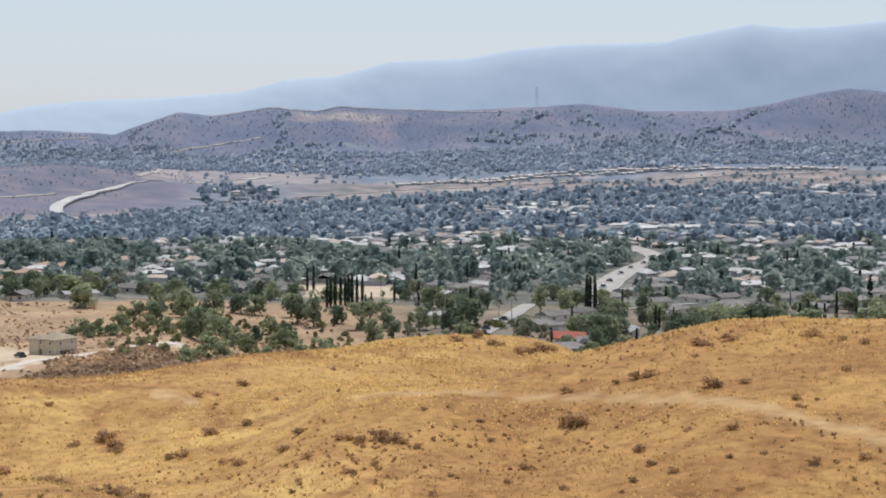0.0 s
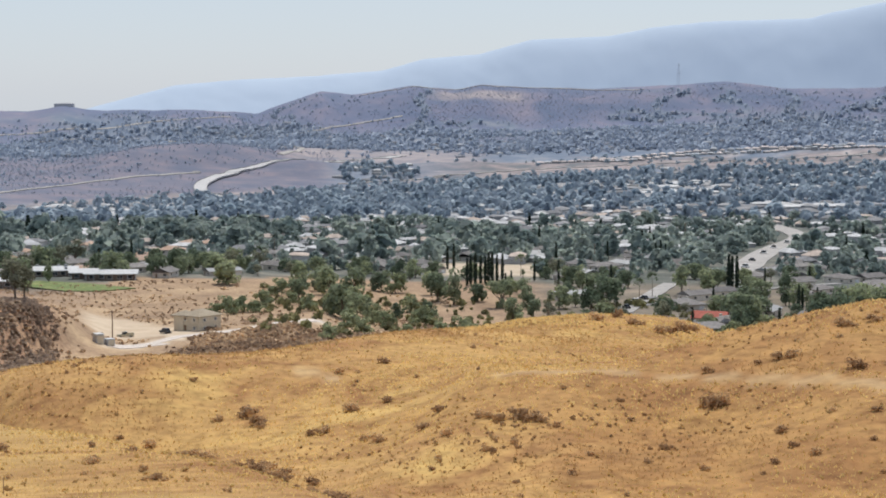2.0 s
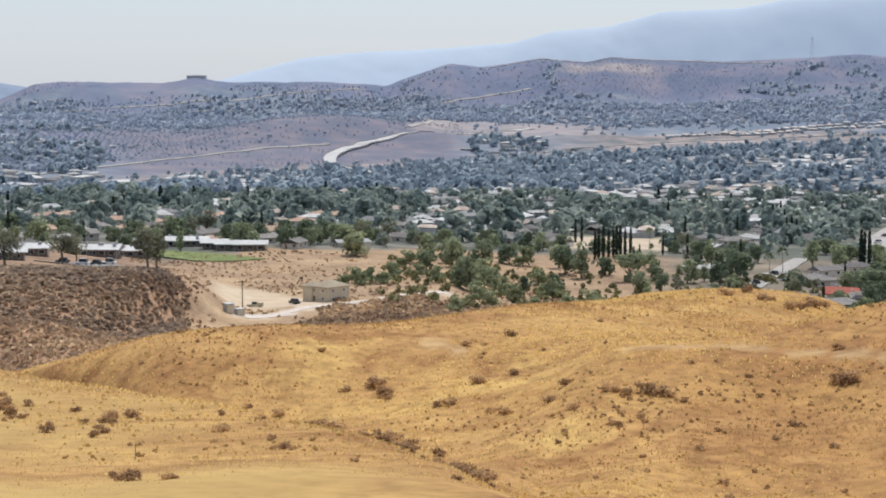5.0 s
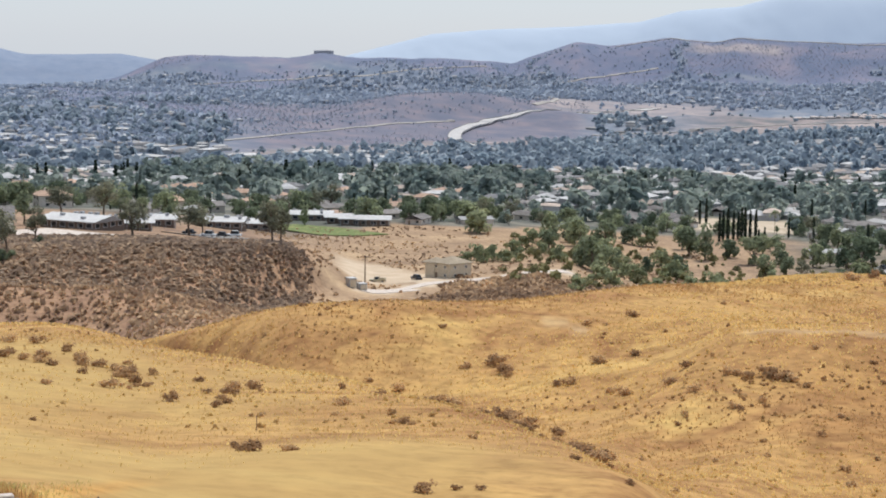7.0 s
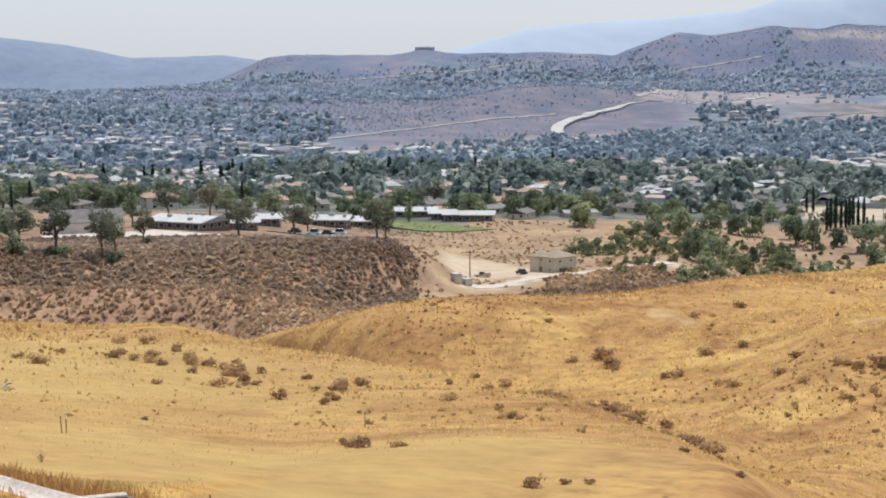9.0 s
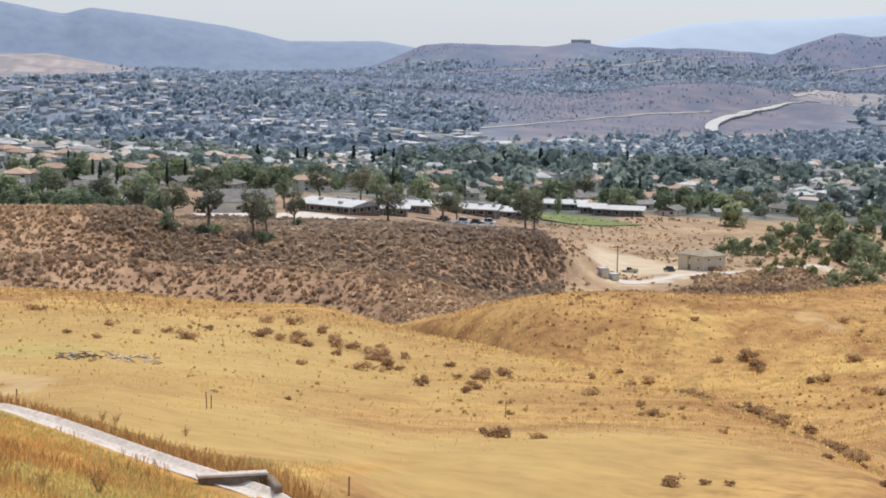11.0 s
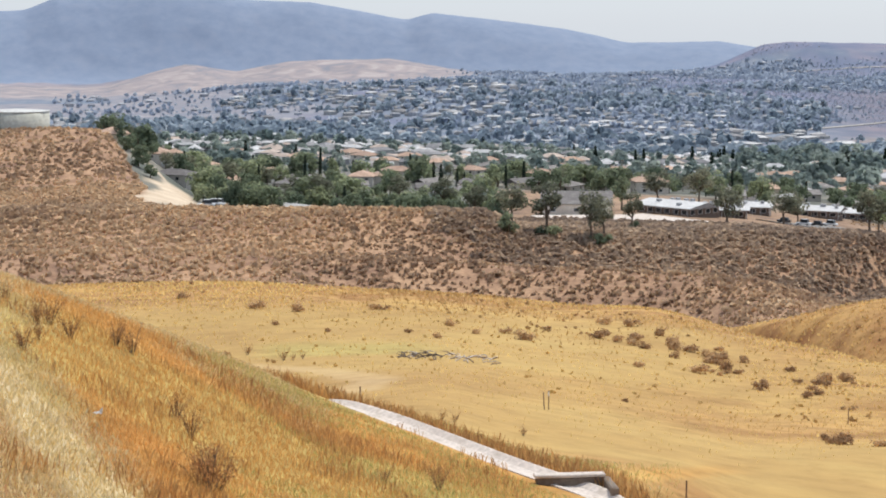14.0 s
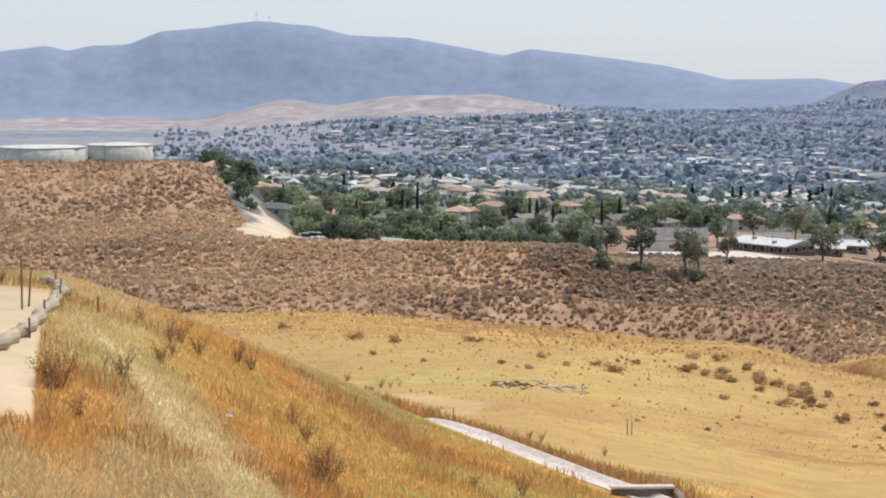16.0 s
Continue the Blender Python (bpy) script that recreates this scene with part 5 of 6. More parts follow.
def plant(kind, az, d, high, k=0, turn=None, wide=1.0):
    src = FOREST[kind][k % len(FOREST[kind])]
    turn = (az * 37.7 + d) % 6.283 if turn is None else turn
    m = Matrix.Translation(spot(az, d)) @ Matrix.Rotation(turn, 4, "Z") @ Matrix.Diagonal((high * wide, high * wide, high, 1))
    if src.name in PLANTED:
        return copy_thing(src, m @ Matrix.Diagonal((*(1 / v for v in src.scale), 1)))
    PLANTED.add(src.name)
    src.matrix_world = m
    return src


for k, (az, d, h, w) in enumerate(((-12.4, 472, 13, 1.0), (-11.3, 462, 14.5, 1.1), (-9.95, 458, 13.5, 1.0), (-9.55, 463, 11.5, 0.9), (-8.65, 500, 11.5, 1.0), (-5.75, 545, 13, 1.2), (-4.0, 620, 13, 1.3), (-1.45, 520, 14, 1.0), (-1.15, 524, 12.5, 0.9),
                                   (-3.6, 640, 12, 1.1), (-13.6, 560, 12, 1.1), (-14.6, 600, 13, 1.1), (-7.9, 690, 14, 1.2), (0.4, 905, 15, 1.2), (-6.6, 700, 15, 1.2))):
    plant("euc", az, d, h, k, wide=w)
for k in range(9):
    plant("cypress", 12.52 + 0.135 * k + 0.03 * math.sin(k * 5), 838 + 3 * k, 12.5 + 2.2 * math.sin(k * 2.3) ** 2, k)
for az, d, h in ((13.72, 800, 9), (13.9, 806, 9.5), (20.19, 742, 9.5), (22.79, 735, 10.5), (22.9, 738, 9), (23.35, 742, 9), (20.65, 815, 17), (20.75, 818, 16), (20.9, 822, 16), (27.2, 720, 13), (27.45, 724, 14), (27.7, 722, 13), (27.95, 726, 12.5), (28.3, 720, 13),
                 (28.9, 720, 12), (29.2, 722, 12), (18.4, 1010, 13), (18.55, 1015, 14), (18.7, 1012, 12), (16.9, 1030, 12), (9.6, 1050, 15), (11.9, 940, 12), (12.1, 945, 13), (-15.6, 830, 12), (-15.4, 835, 11), (-18.4, 900, 13), (2.1, 905, 13), (15.3, 980, 13),
                 (26.8, 1250, 14), (27.1, 1260, 15), (24.2, 1100, 14)):
    plant("cypress", az, d, h, int(d))
plant("pine", 13.55, 735, 10.5, wide=1.0)
plant("pine", 17.0, 760, 10, wide=0.8)
for k, (az, d, h) in enumerate(((8.1, 575, 5.5), (9.3, 600, 5.5), (12.5, 560, 7), (13.05, 566, 5.5), (14.1, 600, 4.5), (10.6, 590, 4), (10.0, 640, 6), (8.9, 640, 6.5), (7.6, 660, 6), (6.2, 690, 6), (5.5, 664, 6), (4.9, 668, 6), (5.2, 655, 5), (4.6, 660, 4), (5.9, 660, 4.5), (7.0, 690, 5),
                                (11.6, 600, 4.5), (15.0, 620, 4), (9.6, 665, 7), (6.6, 735, 7), (11.2, 650, 7), (21.8, 640, 6), (22.6, 620, 5), (23.2, 640, 5), (8.4, 700, 7), (9.1, 720, 8))):
    plant("olive", az, d, h, k, wide=1.0 if h > 4.5 else 1.2)
r = np.random.RandomState(12)
for k in range(46):  # the green hollow beyond the golden hill
    far = r.uniform(585, 812)
    plant(r.choice(["olive"] if far < 670 else ["olive", "broad", "broad", "conifer", "broad"]), r.uniform(8.4 if far < 680 else 5.0, 22), far, r.uniform(3.5, 7) if far < 650 else r.uniform(4.5, 11), k, wide=r.uniform(0.9, 1.3))
for k, (kind, az, d, h) in enumerate((("broad", 8.6, 655, 13), ("conifer", 10.3, 655, 9), ("conifer", 12.1, 745, 16), ("broad", 11.6, 760, 13), ("broad", 15.4, 735, 10), ("broad", 16.9, 745, 13), ("broad", 16.4, 730, 9), ("broad", 21.0, 655, 13), ("broad", 21.45, 660, 12),
                                      ("broad", 24.6, 690, 15), ("broad", 24.2, 700, 13), ("conifer", 25.9, 700, 15), ("broad", 26.3, 705, 14), ("broad", 29.5, 700, 15), ("conifer", 26.7, 720, 14), ("broad", 9.0, 760, 13), ("broad", 8.2, 745, 12), ("conifer", 19.2, 800, 15),
                                      ("broad", 7.4, 780, 11), ("broad", 14.6, 700, 7), ("broad", 3.6, 820, 9), ("conifer", 2.9, 840, 13), ("broad", -0.6, 850, 13), ("broad", 4.4, 835, 10), ("broad", 5.2, 850, 12), ("conifer", -9.0, 620, 13), ("broad", -12.9, 555, 10),
                                      ("palm", 17.9, 770, 11), ("palm", 18.3, 790, 12), ("palm", 6.0, 905, 12), ("palm", 14.2, 900, 12))):
    plant(kind, az, d, h, k)

for k in range(18):  # the dark row behind the shoulder of the hill
    plant(r.choice(["broad", "conifer", "broad", "cypress"]), 23.6 + 0.37 * k + r.uniform(-0.12, 0.12), r.uniform(655, 715), r.uniform(10, 15), k, wide=1.0)

# ---------------------------------------------------------------- the town: houses and trees in their plots
rng = np.random.RandomState(21)


def plots(lo, hi, gap, az_lo=-26.5, az_hi=31.5):
    """Jittered plots between two distances."""
    xs = np.arange(-hi, hi, gap)
    gx, gy = np.meshgrid(xs, np.arange(0, hi, gap))
    x, y = gx.ravel() + rng.uniform(-0.35, 0.35, gx.size) * gap, gy.ravel() + rng.uniform(-0.35, 0.35, gx.size) * gap
    az, d = polar(x, y)
    k = (d > lo) & (d < hi) & (az > az_lo) & (az < az_hi)
    return x[k], y[k]


ROADS = [[(20.6, 930), (21.2, 1010), (21.4, 1090), (21.9, 1229), (22.7, 1380), (22.85, 1450), (22.3, 1540)], [(16.6, 690), (17.32, 716), (17.7, 748), (18.2, 790), (18.9, 860)], [(-24.6, 1250), (-22.4, 1120), (-21.8, 1010), (-20.5, 930)],
         [(-11.2, 548), (-9.0, 556), (-6.6, 590)], [(-11.2, 522), (-9, 530), (-5.8, 566)], [(-1.2, 760), (0.75, 778)], [(-4.6, 612), (-1.8, 672)], [(8.6, 3130), (5.6, 2945), (4.25, 2730), (4.65, 2545), (5.4, 2470)], [(-2, 735), (3, 740)], [(4.2, 596), (1.5, 590)],
         [(-7.4, 590), (-5.6, 615)], [(-0.4, 815), (1.8, 780)]]


def open_town(x, y, clear=14):
    """Places where houses and gardens stand: no bare hill, sand, dirt or road."""
    w = zones(x, y)
    bad = sum(w[k] for k in ("gold", "scrub", "hill", "brown", "sand", "tan", "dirt", "range"))
    ok = bad < 0.35
    az, d = polar(x, y)
    # the open brown slope round the tan house, and the fields left of it
    ok &= ~((az > -1.5) & (az < 8.2) & (d < 735)) & ~((az > 7.5) & (d < 610)) & ~((az < 2.5) & (az > -13) & (d < 560))
    if clear > 14:  # no houses in the green hollow
        ok &= ~((az > 6.5) & (az < 16.4) & (d < 765))
    ok &= ~((az > -13.2) & (az < -11) & (d < 540)) & ~((az < -19.5) & (d < 600)) & (d > 545)
    for road in ROADS:
        p = np.array([(r * math.sin(radians(a)), r * math.cos(radians(a))) for a, r in road])
        for (ax, ay), (bx, by) in zip(p[:-1], p[1:]):
            t = np.clip(((x - ax) * (bx - ax) + (y - ay) * (by - ay)) / ((bx - ax) ** 2 + (by - ay) ** 2), 0, 1)
            ok &= np.hypot(x - ax - t * (bx - ax), y - ay - t * (by - ay)) > clear + 0.004 * d
    return ok


def at_land(x, y):
    return np.stack([x, y, land(x, y)], -1)


# houses near enough to be told apart
x, y = plots(560, 1180, 29)
k = open_town(x, y, 17)
x, y = x[k], y[k]
keep = rng.rand(len(x)) < np.where(polar(x, y)[0] < -12, 0.55, np.where(polar(x, y)[0] > 13, 0.8, 0.6))
x, y = x[keep], y[keep]
order = np.argsort(np.hypot(x, y))[:285]
NEAR_HOUSES = np.stack([x[order], y[order]], -1)
used = set()
for i, (hx, hy) in enumerate(NEAR_HOUSES):
    az = math.degrees(math.atan2(hx, hy))
    kind = rng.choice([0, 0, 1, 1, 4]) if az > 5 or math.hypot(hx, hy) < 690 else rng.choice([0, 1, 2, 3, 4, 0]) if az > -14 else rng.choice([0, 1, 2, 2, 3, 4])
    src = HOUSES[kind]
    m = Matrix.Translation((hx, hy, float(land(hx, hy)[0]) + 0.15)) @ Matrix.Rotation(radians(rng.choice([20, 110, 65, 155]) + rng.uniform(-12, 12)), 4, "Z") @ Matrix.Scale(rng.uniform(0.78, 0.95), 4)
    if kind in used:
        copy_thing(src, m @ Matrix.Scale(1 / src.scale.x, 4))
    else:
        used.add(kind)
        src.matrix_world = m
for kind, src in enumerate(HOUSES):
    if kind not in used:
        put(src, 8.5 + kind, 900, 20)

# a row of trees along the edge of the nearest houses
r = np.random.RandomState(14)
for k in range(46):
    az = -22.2 + 9.4 * k / 46 + r.uniform(-0.08, 0.08)
    plant(r.choice(["broad", "broad", "olive", "broad", "conifer"]), az, r.uniform(568, 590) + 6 * (az < -20), r.uniform(4, 9), k, wide=r.uniform(0.9, 1.2))
# garden trees near enough to be told apart
x, y = plots(556, 900, 11.5)
k = open_town(x, y, 9)
x, y = x[k], y[k]
near = np.min(np.hypot(x[:, None] - NEAR_HOUSES[None, :, 0], y[:, None] - NEAR_HOUSES[None, :, 1]), axis=1)
k = (near > 9) & (rng.rand(len(x)) < np.where(polar(x, y)[0] < -12, 0.38, np.where(polar(x, y)[0] > 13, 0.3, 0.5)) + 0.8 * fbm(x, y, 70, 3))
x, y = x[k], y[k]
order = rng.permutation(len(x))
az_, d_ = polar(x, y)
for i in order[:380]:
    kind = rng.choice(["broad", "broad", "broad", "broad", "conifer", "euc", "cypress"])
    plant(kind, az_[i], d_[i], rng.uniform(4, 10.5) * (1.15 if kind in ("euc", "conifer") else 1) * (1.15 if az_[i] < 5 else 1), int(i), wide=rng.uniform(0.9, 1.25))
rest = order[380:]


def grove(name, at, high, kinds, cards, seed, leaves, label):
    me = scatter(name, at, high, kinds, cards, seed)
    me.materials.append(leaves)
    return tagged(new(name, me), label, "trees", kind="stuff")


groves = [at_land(x[rest], y[rest])] if len(rest) else []
x, y = plots(890, 1650, 11.6)
k = open_town(x, y, 9) & (rng.rand(len(x)) < np.where(polar(x, y)[0] < -10, 0.36, 0.46) + 1.0 * fbm(x, y, 110, 3))
mid_trees = at_land(x[k], y[k])
far_near = np.min(np.hypot(mid_trees[:, None, 0] - NEAR_HOUSES[None, :, 0], mid_trees[:, None, 1] - NEAR_HOUSES[None, :, 1]), axis=1)
mid_trees = mid_trees[far_near > 9]
if groves:
    grove("garden_trees", groves[0], rng.uniform(4, 9, len(groves[0])), ["broad", "olive", "broad", "conifer"], 170, 11, HAZY_TOWN_GREEN, "rounded green garden trees between the nearest houses")
grove("town_trees", mid_trees, (4 + 9 * rng.rand(len(mid_trees)) ** 1.5) * (1 + 0.9 * np.clip(fbm(mid_trees[:, 0], mid_trees[:, 1], 90, 3), -0.35, 0.5)) * (1 - 0.25 * step(-mid_trees[:, 0] / mid_trees[:, 1], 0.07, 0.14)), ["broad", "broad", "olive", "broad", "euc", "broad", "conifer", "broad"], 80, 5, HAZY_TOWN_GREEN, "dense green garden trees across the town, bluish with haze")
for k in range(16):  # big trees beside the tanks
    az = -25.0 + 0.22 * k
    plant(["broad", "broad", "conifer", "euc"][k % 4], az, 745 + 14 * math.sin(k * 2.1) + 25 * (k > 6), 9 + 3.5 * math.sin(k * 1.3) ** 2, k, wide=1.15)
few = mid_trees[rng.rand(len(mid_trees)) < 0.022]
grove("town_cypresses", few + [3, 2, 0], rng.uniform(9, 15, len(few)), ["cypress"], 40, 6, DARK_GREEN, "scattered slender dark cypresses across the town")
x, y = plots(1640, 3050, 17)
belt = fbm(x * 0.45, y, 170, 3) + 0.6 * step(np.abs(polar(x, y)[0] - 13), 9, 5) * step(np.abs(np.hypot(x, y) - 1980), 190, 110)
k = open_town(x, y, 10) & (rng.rand(len(x)) < (0.66 + 1.9 * belt) * (0.7 + 0.3 * step(x / y, -0.3, -0.1)))
valley_trees = at_land(x[k], y[k])
grove("valley_trees", valley_trees, 4 + 9 * rng.rand(len(valley_trees)) ** 1.5, ["broad", "broad", "olive", "broad"], 24, 7, HAZY_VALLEY_GREEN, "trees of the far town, tinted grey-green with haze")
x, y = plots(1900, 3970, 8.6)
w = zones(x, y)
rf = along(18, polar(x, y)[0])
bare = np.clip(w["sand"] + w["tan"] + w["range"], 0, 1) + (0.8 - 0.4 * step(-polar(x, y)[0], -7, -5)) * w["hill"] + 0.45 * w["brown"]
k = (np.hypot(x, y) > np.maximum(rf + 60, 2000)) & (np.hypot(x, y) < 3930) & (rng.rand(len(x)) > bare) & (rng.rand(len(x)) < (0.68 + 1.5 * fbm(x * 0.6, y, 300, 4)) * (0.16 + 0.84 * step(x / y + 0.25 * fbm(x, y, 400, 3), -0.29, -0.2)))
slope_trees = at_land(x[k], y[k])
grove("far_slope_trees", slope_trees, (2.4 + 5.5 * rng.rand(len(slope_trees)) ** 1.8) * (1 - 0.55 * np.clip(w["hill"] + w["brown"], 0, 1)[k]), ["broad", "olive", "broad"], 9, 8, HAZY_SLOPE_GREEN, "trees over the far hillsides, tinted blue-grey with haze")


x, y = plots(1800, 3350, 17, -10, 31)
w = zones(x, y)
k = (w["sand"] > 0.3) & (rng.rand(len(x)) < 0.6 + 1.4 * fbm(x * 0.35, y, 110, 3))
river_trees = at_land(x[k], y[k])
grove("river_trees", river_trees, 2.5 + 5 * rng.rand(len(river_trees)) ** 1.5, ["broad", "olive"], 12, 9, HAZY_VALLEY_GREEN, "brush along the dry riverbed, tinted grey-green with haze")


# ---------------------------------------------------------------- far houses
def far_houses(name, x, y, size, seed, label, mats):
    """Walls and hip roofs of houses too far off to be picked apart."""
    r = np.random.RandomState(seed)
    n = len(x)
    w, l = r.uniform(0.7, 1.1, n) * size, r.uniform(1.0, 1.9, n) * size
    h, rh = r.choice([2.6, 2.8, 3.0, 4.6], n), r.uniform(1.2, 2.4, n)
    a = np.radians(r.choice([15, 105, 60, 150], n) + r.uniform(-12, 12, n))
    z = land(x, y)
    px = np.array([-1, 1, 1, -1]) * 0.5
    py = np.array([-1, -1, 1, 1]) * 0.5

    def level(sx, sy, zz):
        u, v = px[None] * sx[:, None], py[None] * sy[:, None]
        return np.stack([x[:, None] + u * np.cos(a)[:, None] - v * np.sin(a)[:, None], y[:, None] + u * np.sin(a)[:, None] + v * np.cos(a)[:, None], np.repeat(zz[:, None], 4, 1)], -1)

    v = np.concatenate([level(w, l, z - 2), level(w, l, z + h), level(w + 1.2, l + 1.2, z + h + 0.05), level(w * 0.12, np.maximum(l - w * 0.8, 0.8), z + h + rh)], 1)
    co = v.reshape(-1, 3)
    base = (np.arange(n) * 16)[:, None, None]
    side = lambda o: np.array([[o + i, o + (i + 1) % 4, o + 4 + (i + 1) % 4, o + 4 + i] for i in range(4)])
    faces = np.concatenate([side(0), side(8), [[12, 13, 14, 15]]])
    quads = (base + faces[None]).reshape(-1, 4)
    me = fast_mesh(name, co, quads)
    for m in mats:
        me.materials.append(m)
    pick = r.randint(1, len(mats), n)
    idx = np.zeros((n, 9), np.int32)
    idx[:, 4:] = pick[:, None]
    me.polygons.foreach_set("material_index", idx.ravel())
    return tagged(new(name, me), label, "houses", kind="stuff")


# far walls and roofs, muted and slightly blued with haze in the colour
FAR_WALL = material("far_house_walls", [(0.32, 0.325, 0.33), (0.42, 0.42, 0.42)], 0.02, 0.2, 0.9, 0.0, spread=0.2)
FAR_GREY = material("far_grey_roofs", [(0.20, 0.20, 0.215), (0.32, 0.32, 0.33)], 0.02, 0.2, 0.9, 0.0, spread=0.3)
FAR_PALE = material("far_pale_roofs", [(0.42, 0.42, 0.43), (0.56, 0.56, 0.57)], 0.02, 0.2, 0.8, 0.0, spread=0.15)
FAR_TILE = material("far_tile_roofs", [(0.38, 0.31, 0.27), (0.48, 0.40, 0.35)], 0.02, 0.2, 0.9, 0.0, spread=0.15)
# slope houses carry more of the blue haze in wall and roof colours
HAZY_WALL = material("hazy_slope_walls", [(0.34, 0.355, 0.40), (0.42, 0.435, 0.47)], 0.02, 0.2, 0.9, 0.0, spread=0.2)
HAZY_ROOF = material("hazy_slope_roofs", [(0.23, 0.24, 0.275), (0.34, 0.345, 0.375)], 0.02, 0.2, 0.9, 0.0, spread=0.2)
HAZY_PALE = material("hazy_slope_pale_roofs", [(0.38, 0.395, 0.43), (0.48, 0.49, 0.52)], 0.02, 0.2, 0.9, 0.0, spread=0.2)
x, y = plots(1000, 1750, 22)
k = open_town(x, y, 15) & (rng.rand(len(x)) < 0.74)
x, y = x[k], y[k]
nn = np.min(np.hypot(x[:, None] - NEAR_HOUSES[None, :, 0], y[:, None] - NEAR_HOUSES[None, :, 1]), axis=1)
far_houses("town_houses", x[nn > 16], y[nn > 16], 9.5, 31, "low houses with grey and pale roofs among trees", [FAR_WALL, FAR_GREY, FAR_PALE, FAR_PALE, FAR_GREY, FAR_TILE])
x, y = plots(1740, 3080, 34)
k = open_town(x, y, 15) & (rng.rand(len(x)) < 0.5 - 1.3 * fbm(x * 0.45, y, 170, 3))
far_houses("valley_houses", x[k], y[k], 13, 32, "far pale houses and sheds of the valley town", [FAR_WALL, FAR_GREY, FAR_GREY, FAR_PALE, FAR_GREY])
x, y = plots(1850, 2560, 62, -12, 24)
k = open_town(x, y, 24) & (rng.rand(len(x)) < 0.55 - 1.5 * fbm(x * 0.45, y, 170, 3))
far_houses("valley_sheds", x[k], y[k], 26, 36, "long low pale sheds and shops of the valley floor", [FAR_WALL, FAR_PALE, FAR_PALE, FAR_GREY])
x, y = plots(2050, 3800, 42)
w = zones(x, y)
rf = along(18, polar(x, y)[0])
k = (np.hypot(x, y) > rf + 80) & (rng.rand(len(x)) > np.clip(w["sand"] + 1.4 * w["hill"] + w["brown"] + w["tan"] + w["range"], 0, 1)) & (rng.rand(len(x)) < 0.4)
far_houses("slope_houses", x[k], y[k], 8.5, 33, "haze-dulled pale houses scattered over the far slopes", [HAZY_WALL, HAZY_ROOF, HAZY_ROOF, HAZY_PALE])

PINK_ROOF = material("pinkish_roofs", [(0.56, 0.48, 0.46), (0.70, 0.62, 0.60)], 0.02, 0.2, 0.9, 0.0, spread=0.2)
row = np.random.RandomState(34)
az = np.concatenate([np.arange(14.8, 28.5, 0.24), np.arange(16.5, 24.5, 0.26)]) + 0
d = np.interp(az, [14.8, 16.9, 19.8, 22.7, 27], [3126, 3138, 3232, 3266, 3258]) + row.uniform(-5, 5, len(az))
d[np.arange(14.8, 28.5, 0.24).size:] += 34
far_houses("terrace_houses", d * np.sin(np.radians(az)), d * np.cos(np.radians(az)), 9, 35, "pinkish-white low houses in rows beside the riverbed", [FAR_WALL, PINK_ROOF, PINK_ROOF, HAZY_PALE])

# ---------------------------------------------------------------- scrub on the brown slopes
HOLLOW = foliage("hollow_shrub_leaves", (0.15, 0.145, 0.08), (0.30, 0.28, 0.14), spread=0.3, thin=0.4)
x, y = plots(575, 770, 6.0, 5.8, 22)
k = rng.rand(len(x)) < 0.48 + 1.1 * fbm(x, y, 45, 3)
hollow = at_land(x[k], y[k])
grove("hollow_shrubs", hollow, 0.9 + 2.2 * rng.rand(len(hollow)) ** 2, ["olive", "shrub", "olive"], 26, 46, HOLLOW, "olive-green shrubs filling the hollow behind the hill")


def brush(name, n, lo, hi, az_lo, az_hi, zone, high, kinds, cards, seed, leaves, label, limit=0.4, patch=0.0, patch_size=60):
    r = np.random.RandomState(seed)
    az, d = r.uniform(az_lo, az_hi, n), np.sqrt(r.uniform(lo * lo, hi * hi, n))
    x, y = d * np.sin(np.radians(az)), d * np.cos(np.radians(az))
    w = zones(x, y)
    k = (w[zone] > limit) & (w["dirt"] < 0.3) & (r.rand(n) > 1.5 * w["yellow"]) & ~((d < 112) & (az < -3)) & (r.rand(n) < 1 - patch + 2.4 * patch * (fbm(x, y, patch_size, 3) + 0.2))
    k &= (az + 3.0 * fbm(x, y, 30, 3) < az_hi) & (az + 3.0 * fbm(x + 40, y, 30, 3) > az_lo)
    at = at_land(x[k], y[k])
    tone = np.clip(0.5 + 1.6 * fbm(x[k], y[k], patch_size * 0.9, 3) + r.uniform(-0.35, 0.35, len(at)), 0, 1)
    me = scatter(name, at, r.uniform(*high, len(at)) * r.choice([0.7, 1, 1, 1.3], len(at)), kinds, cards, seed, tone)
    me.materials.append(leaves)
    return tagged(new(name, me), label, "shrubs", kind="stuff")


# ridge brush with blue haze in its leaf colour, close to the ground's
HAZY_CHAPARRAL = foliage("hazy_chaparral_leaves", (0.33, 0.35, 0.44), (0.40, 0.41, 0.48), spread=0.1, thin=0.65)
x, y = plots(2500, 3960, 9.0, -14, 31.5)
w = zones(x, y)
k = (w["hill"] + w["brown"] > 0.35) & (w["sand"] < 0.3) & (rng.rand(len(x)) < 0.3 + 2.2 * fbm(x, y, 160, 4))
bush = at_land(x[k], y[k])
grove("far_chaparral", bush, 0.9 + 1.3 * rng.rand(len(bush)) ** 2.5, ["olive", "shrub", "olive"], 5, 47, HAZY_CHAPARRAL, "chaparral over the far ridges, tinted blue-grey with haze")
DARK_SAGE = foliage("grey_brush_leaves", (0.31, 0.235, 0.19), (0.52, 0.395, 0.30), spread=0.28, thin=0.55)
brush("scrub_brush", 19000, 300, 425, -37, -0.4, "scrub", (0.25, 0.65), ["shrub", "olive", "shrub"], 7, 41, SAGE, "dry tan sage scrub covering the front slope", patch=0.2)
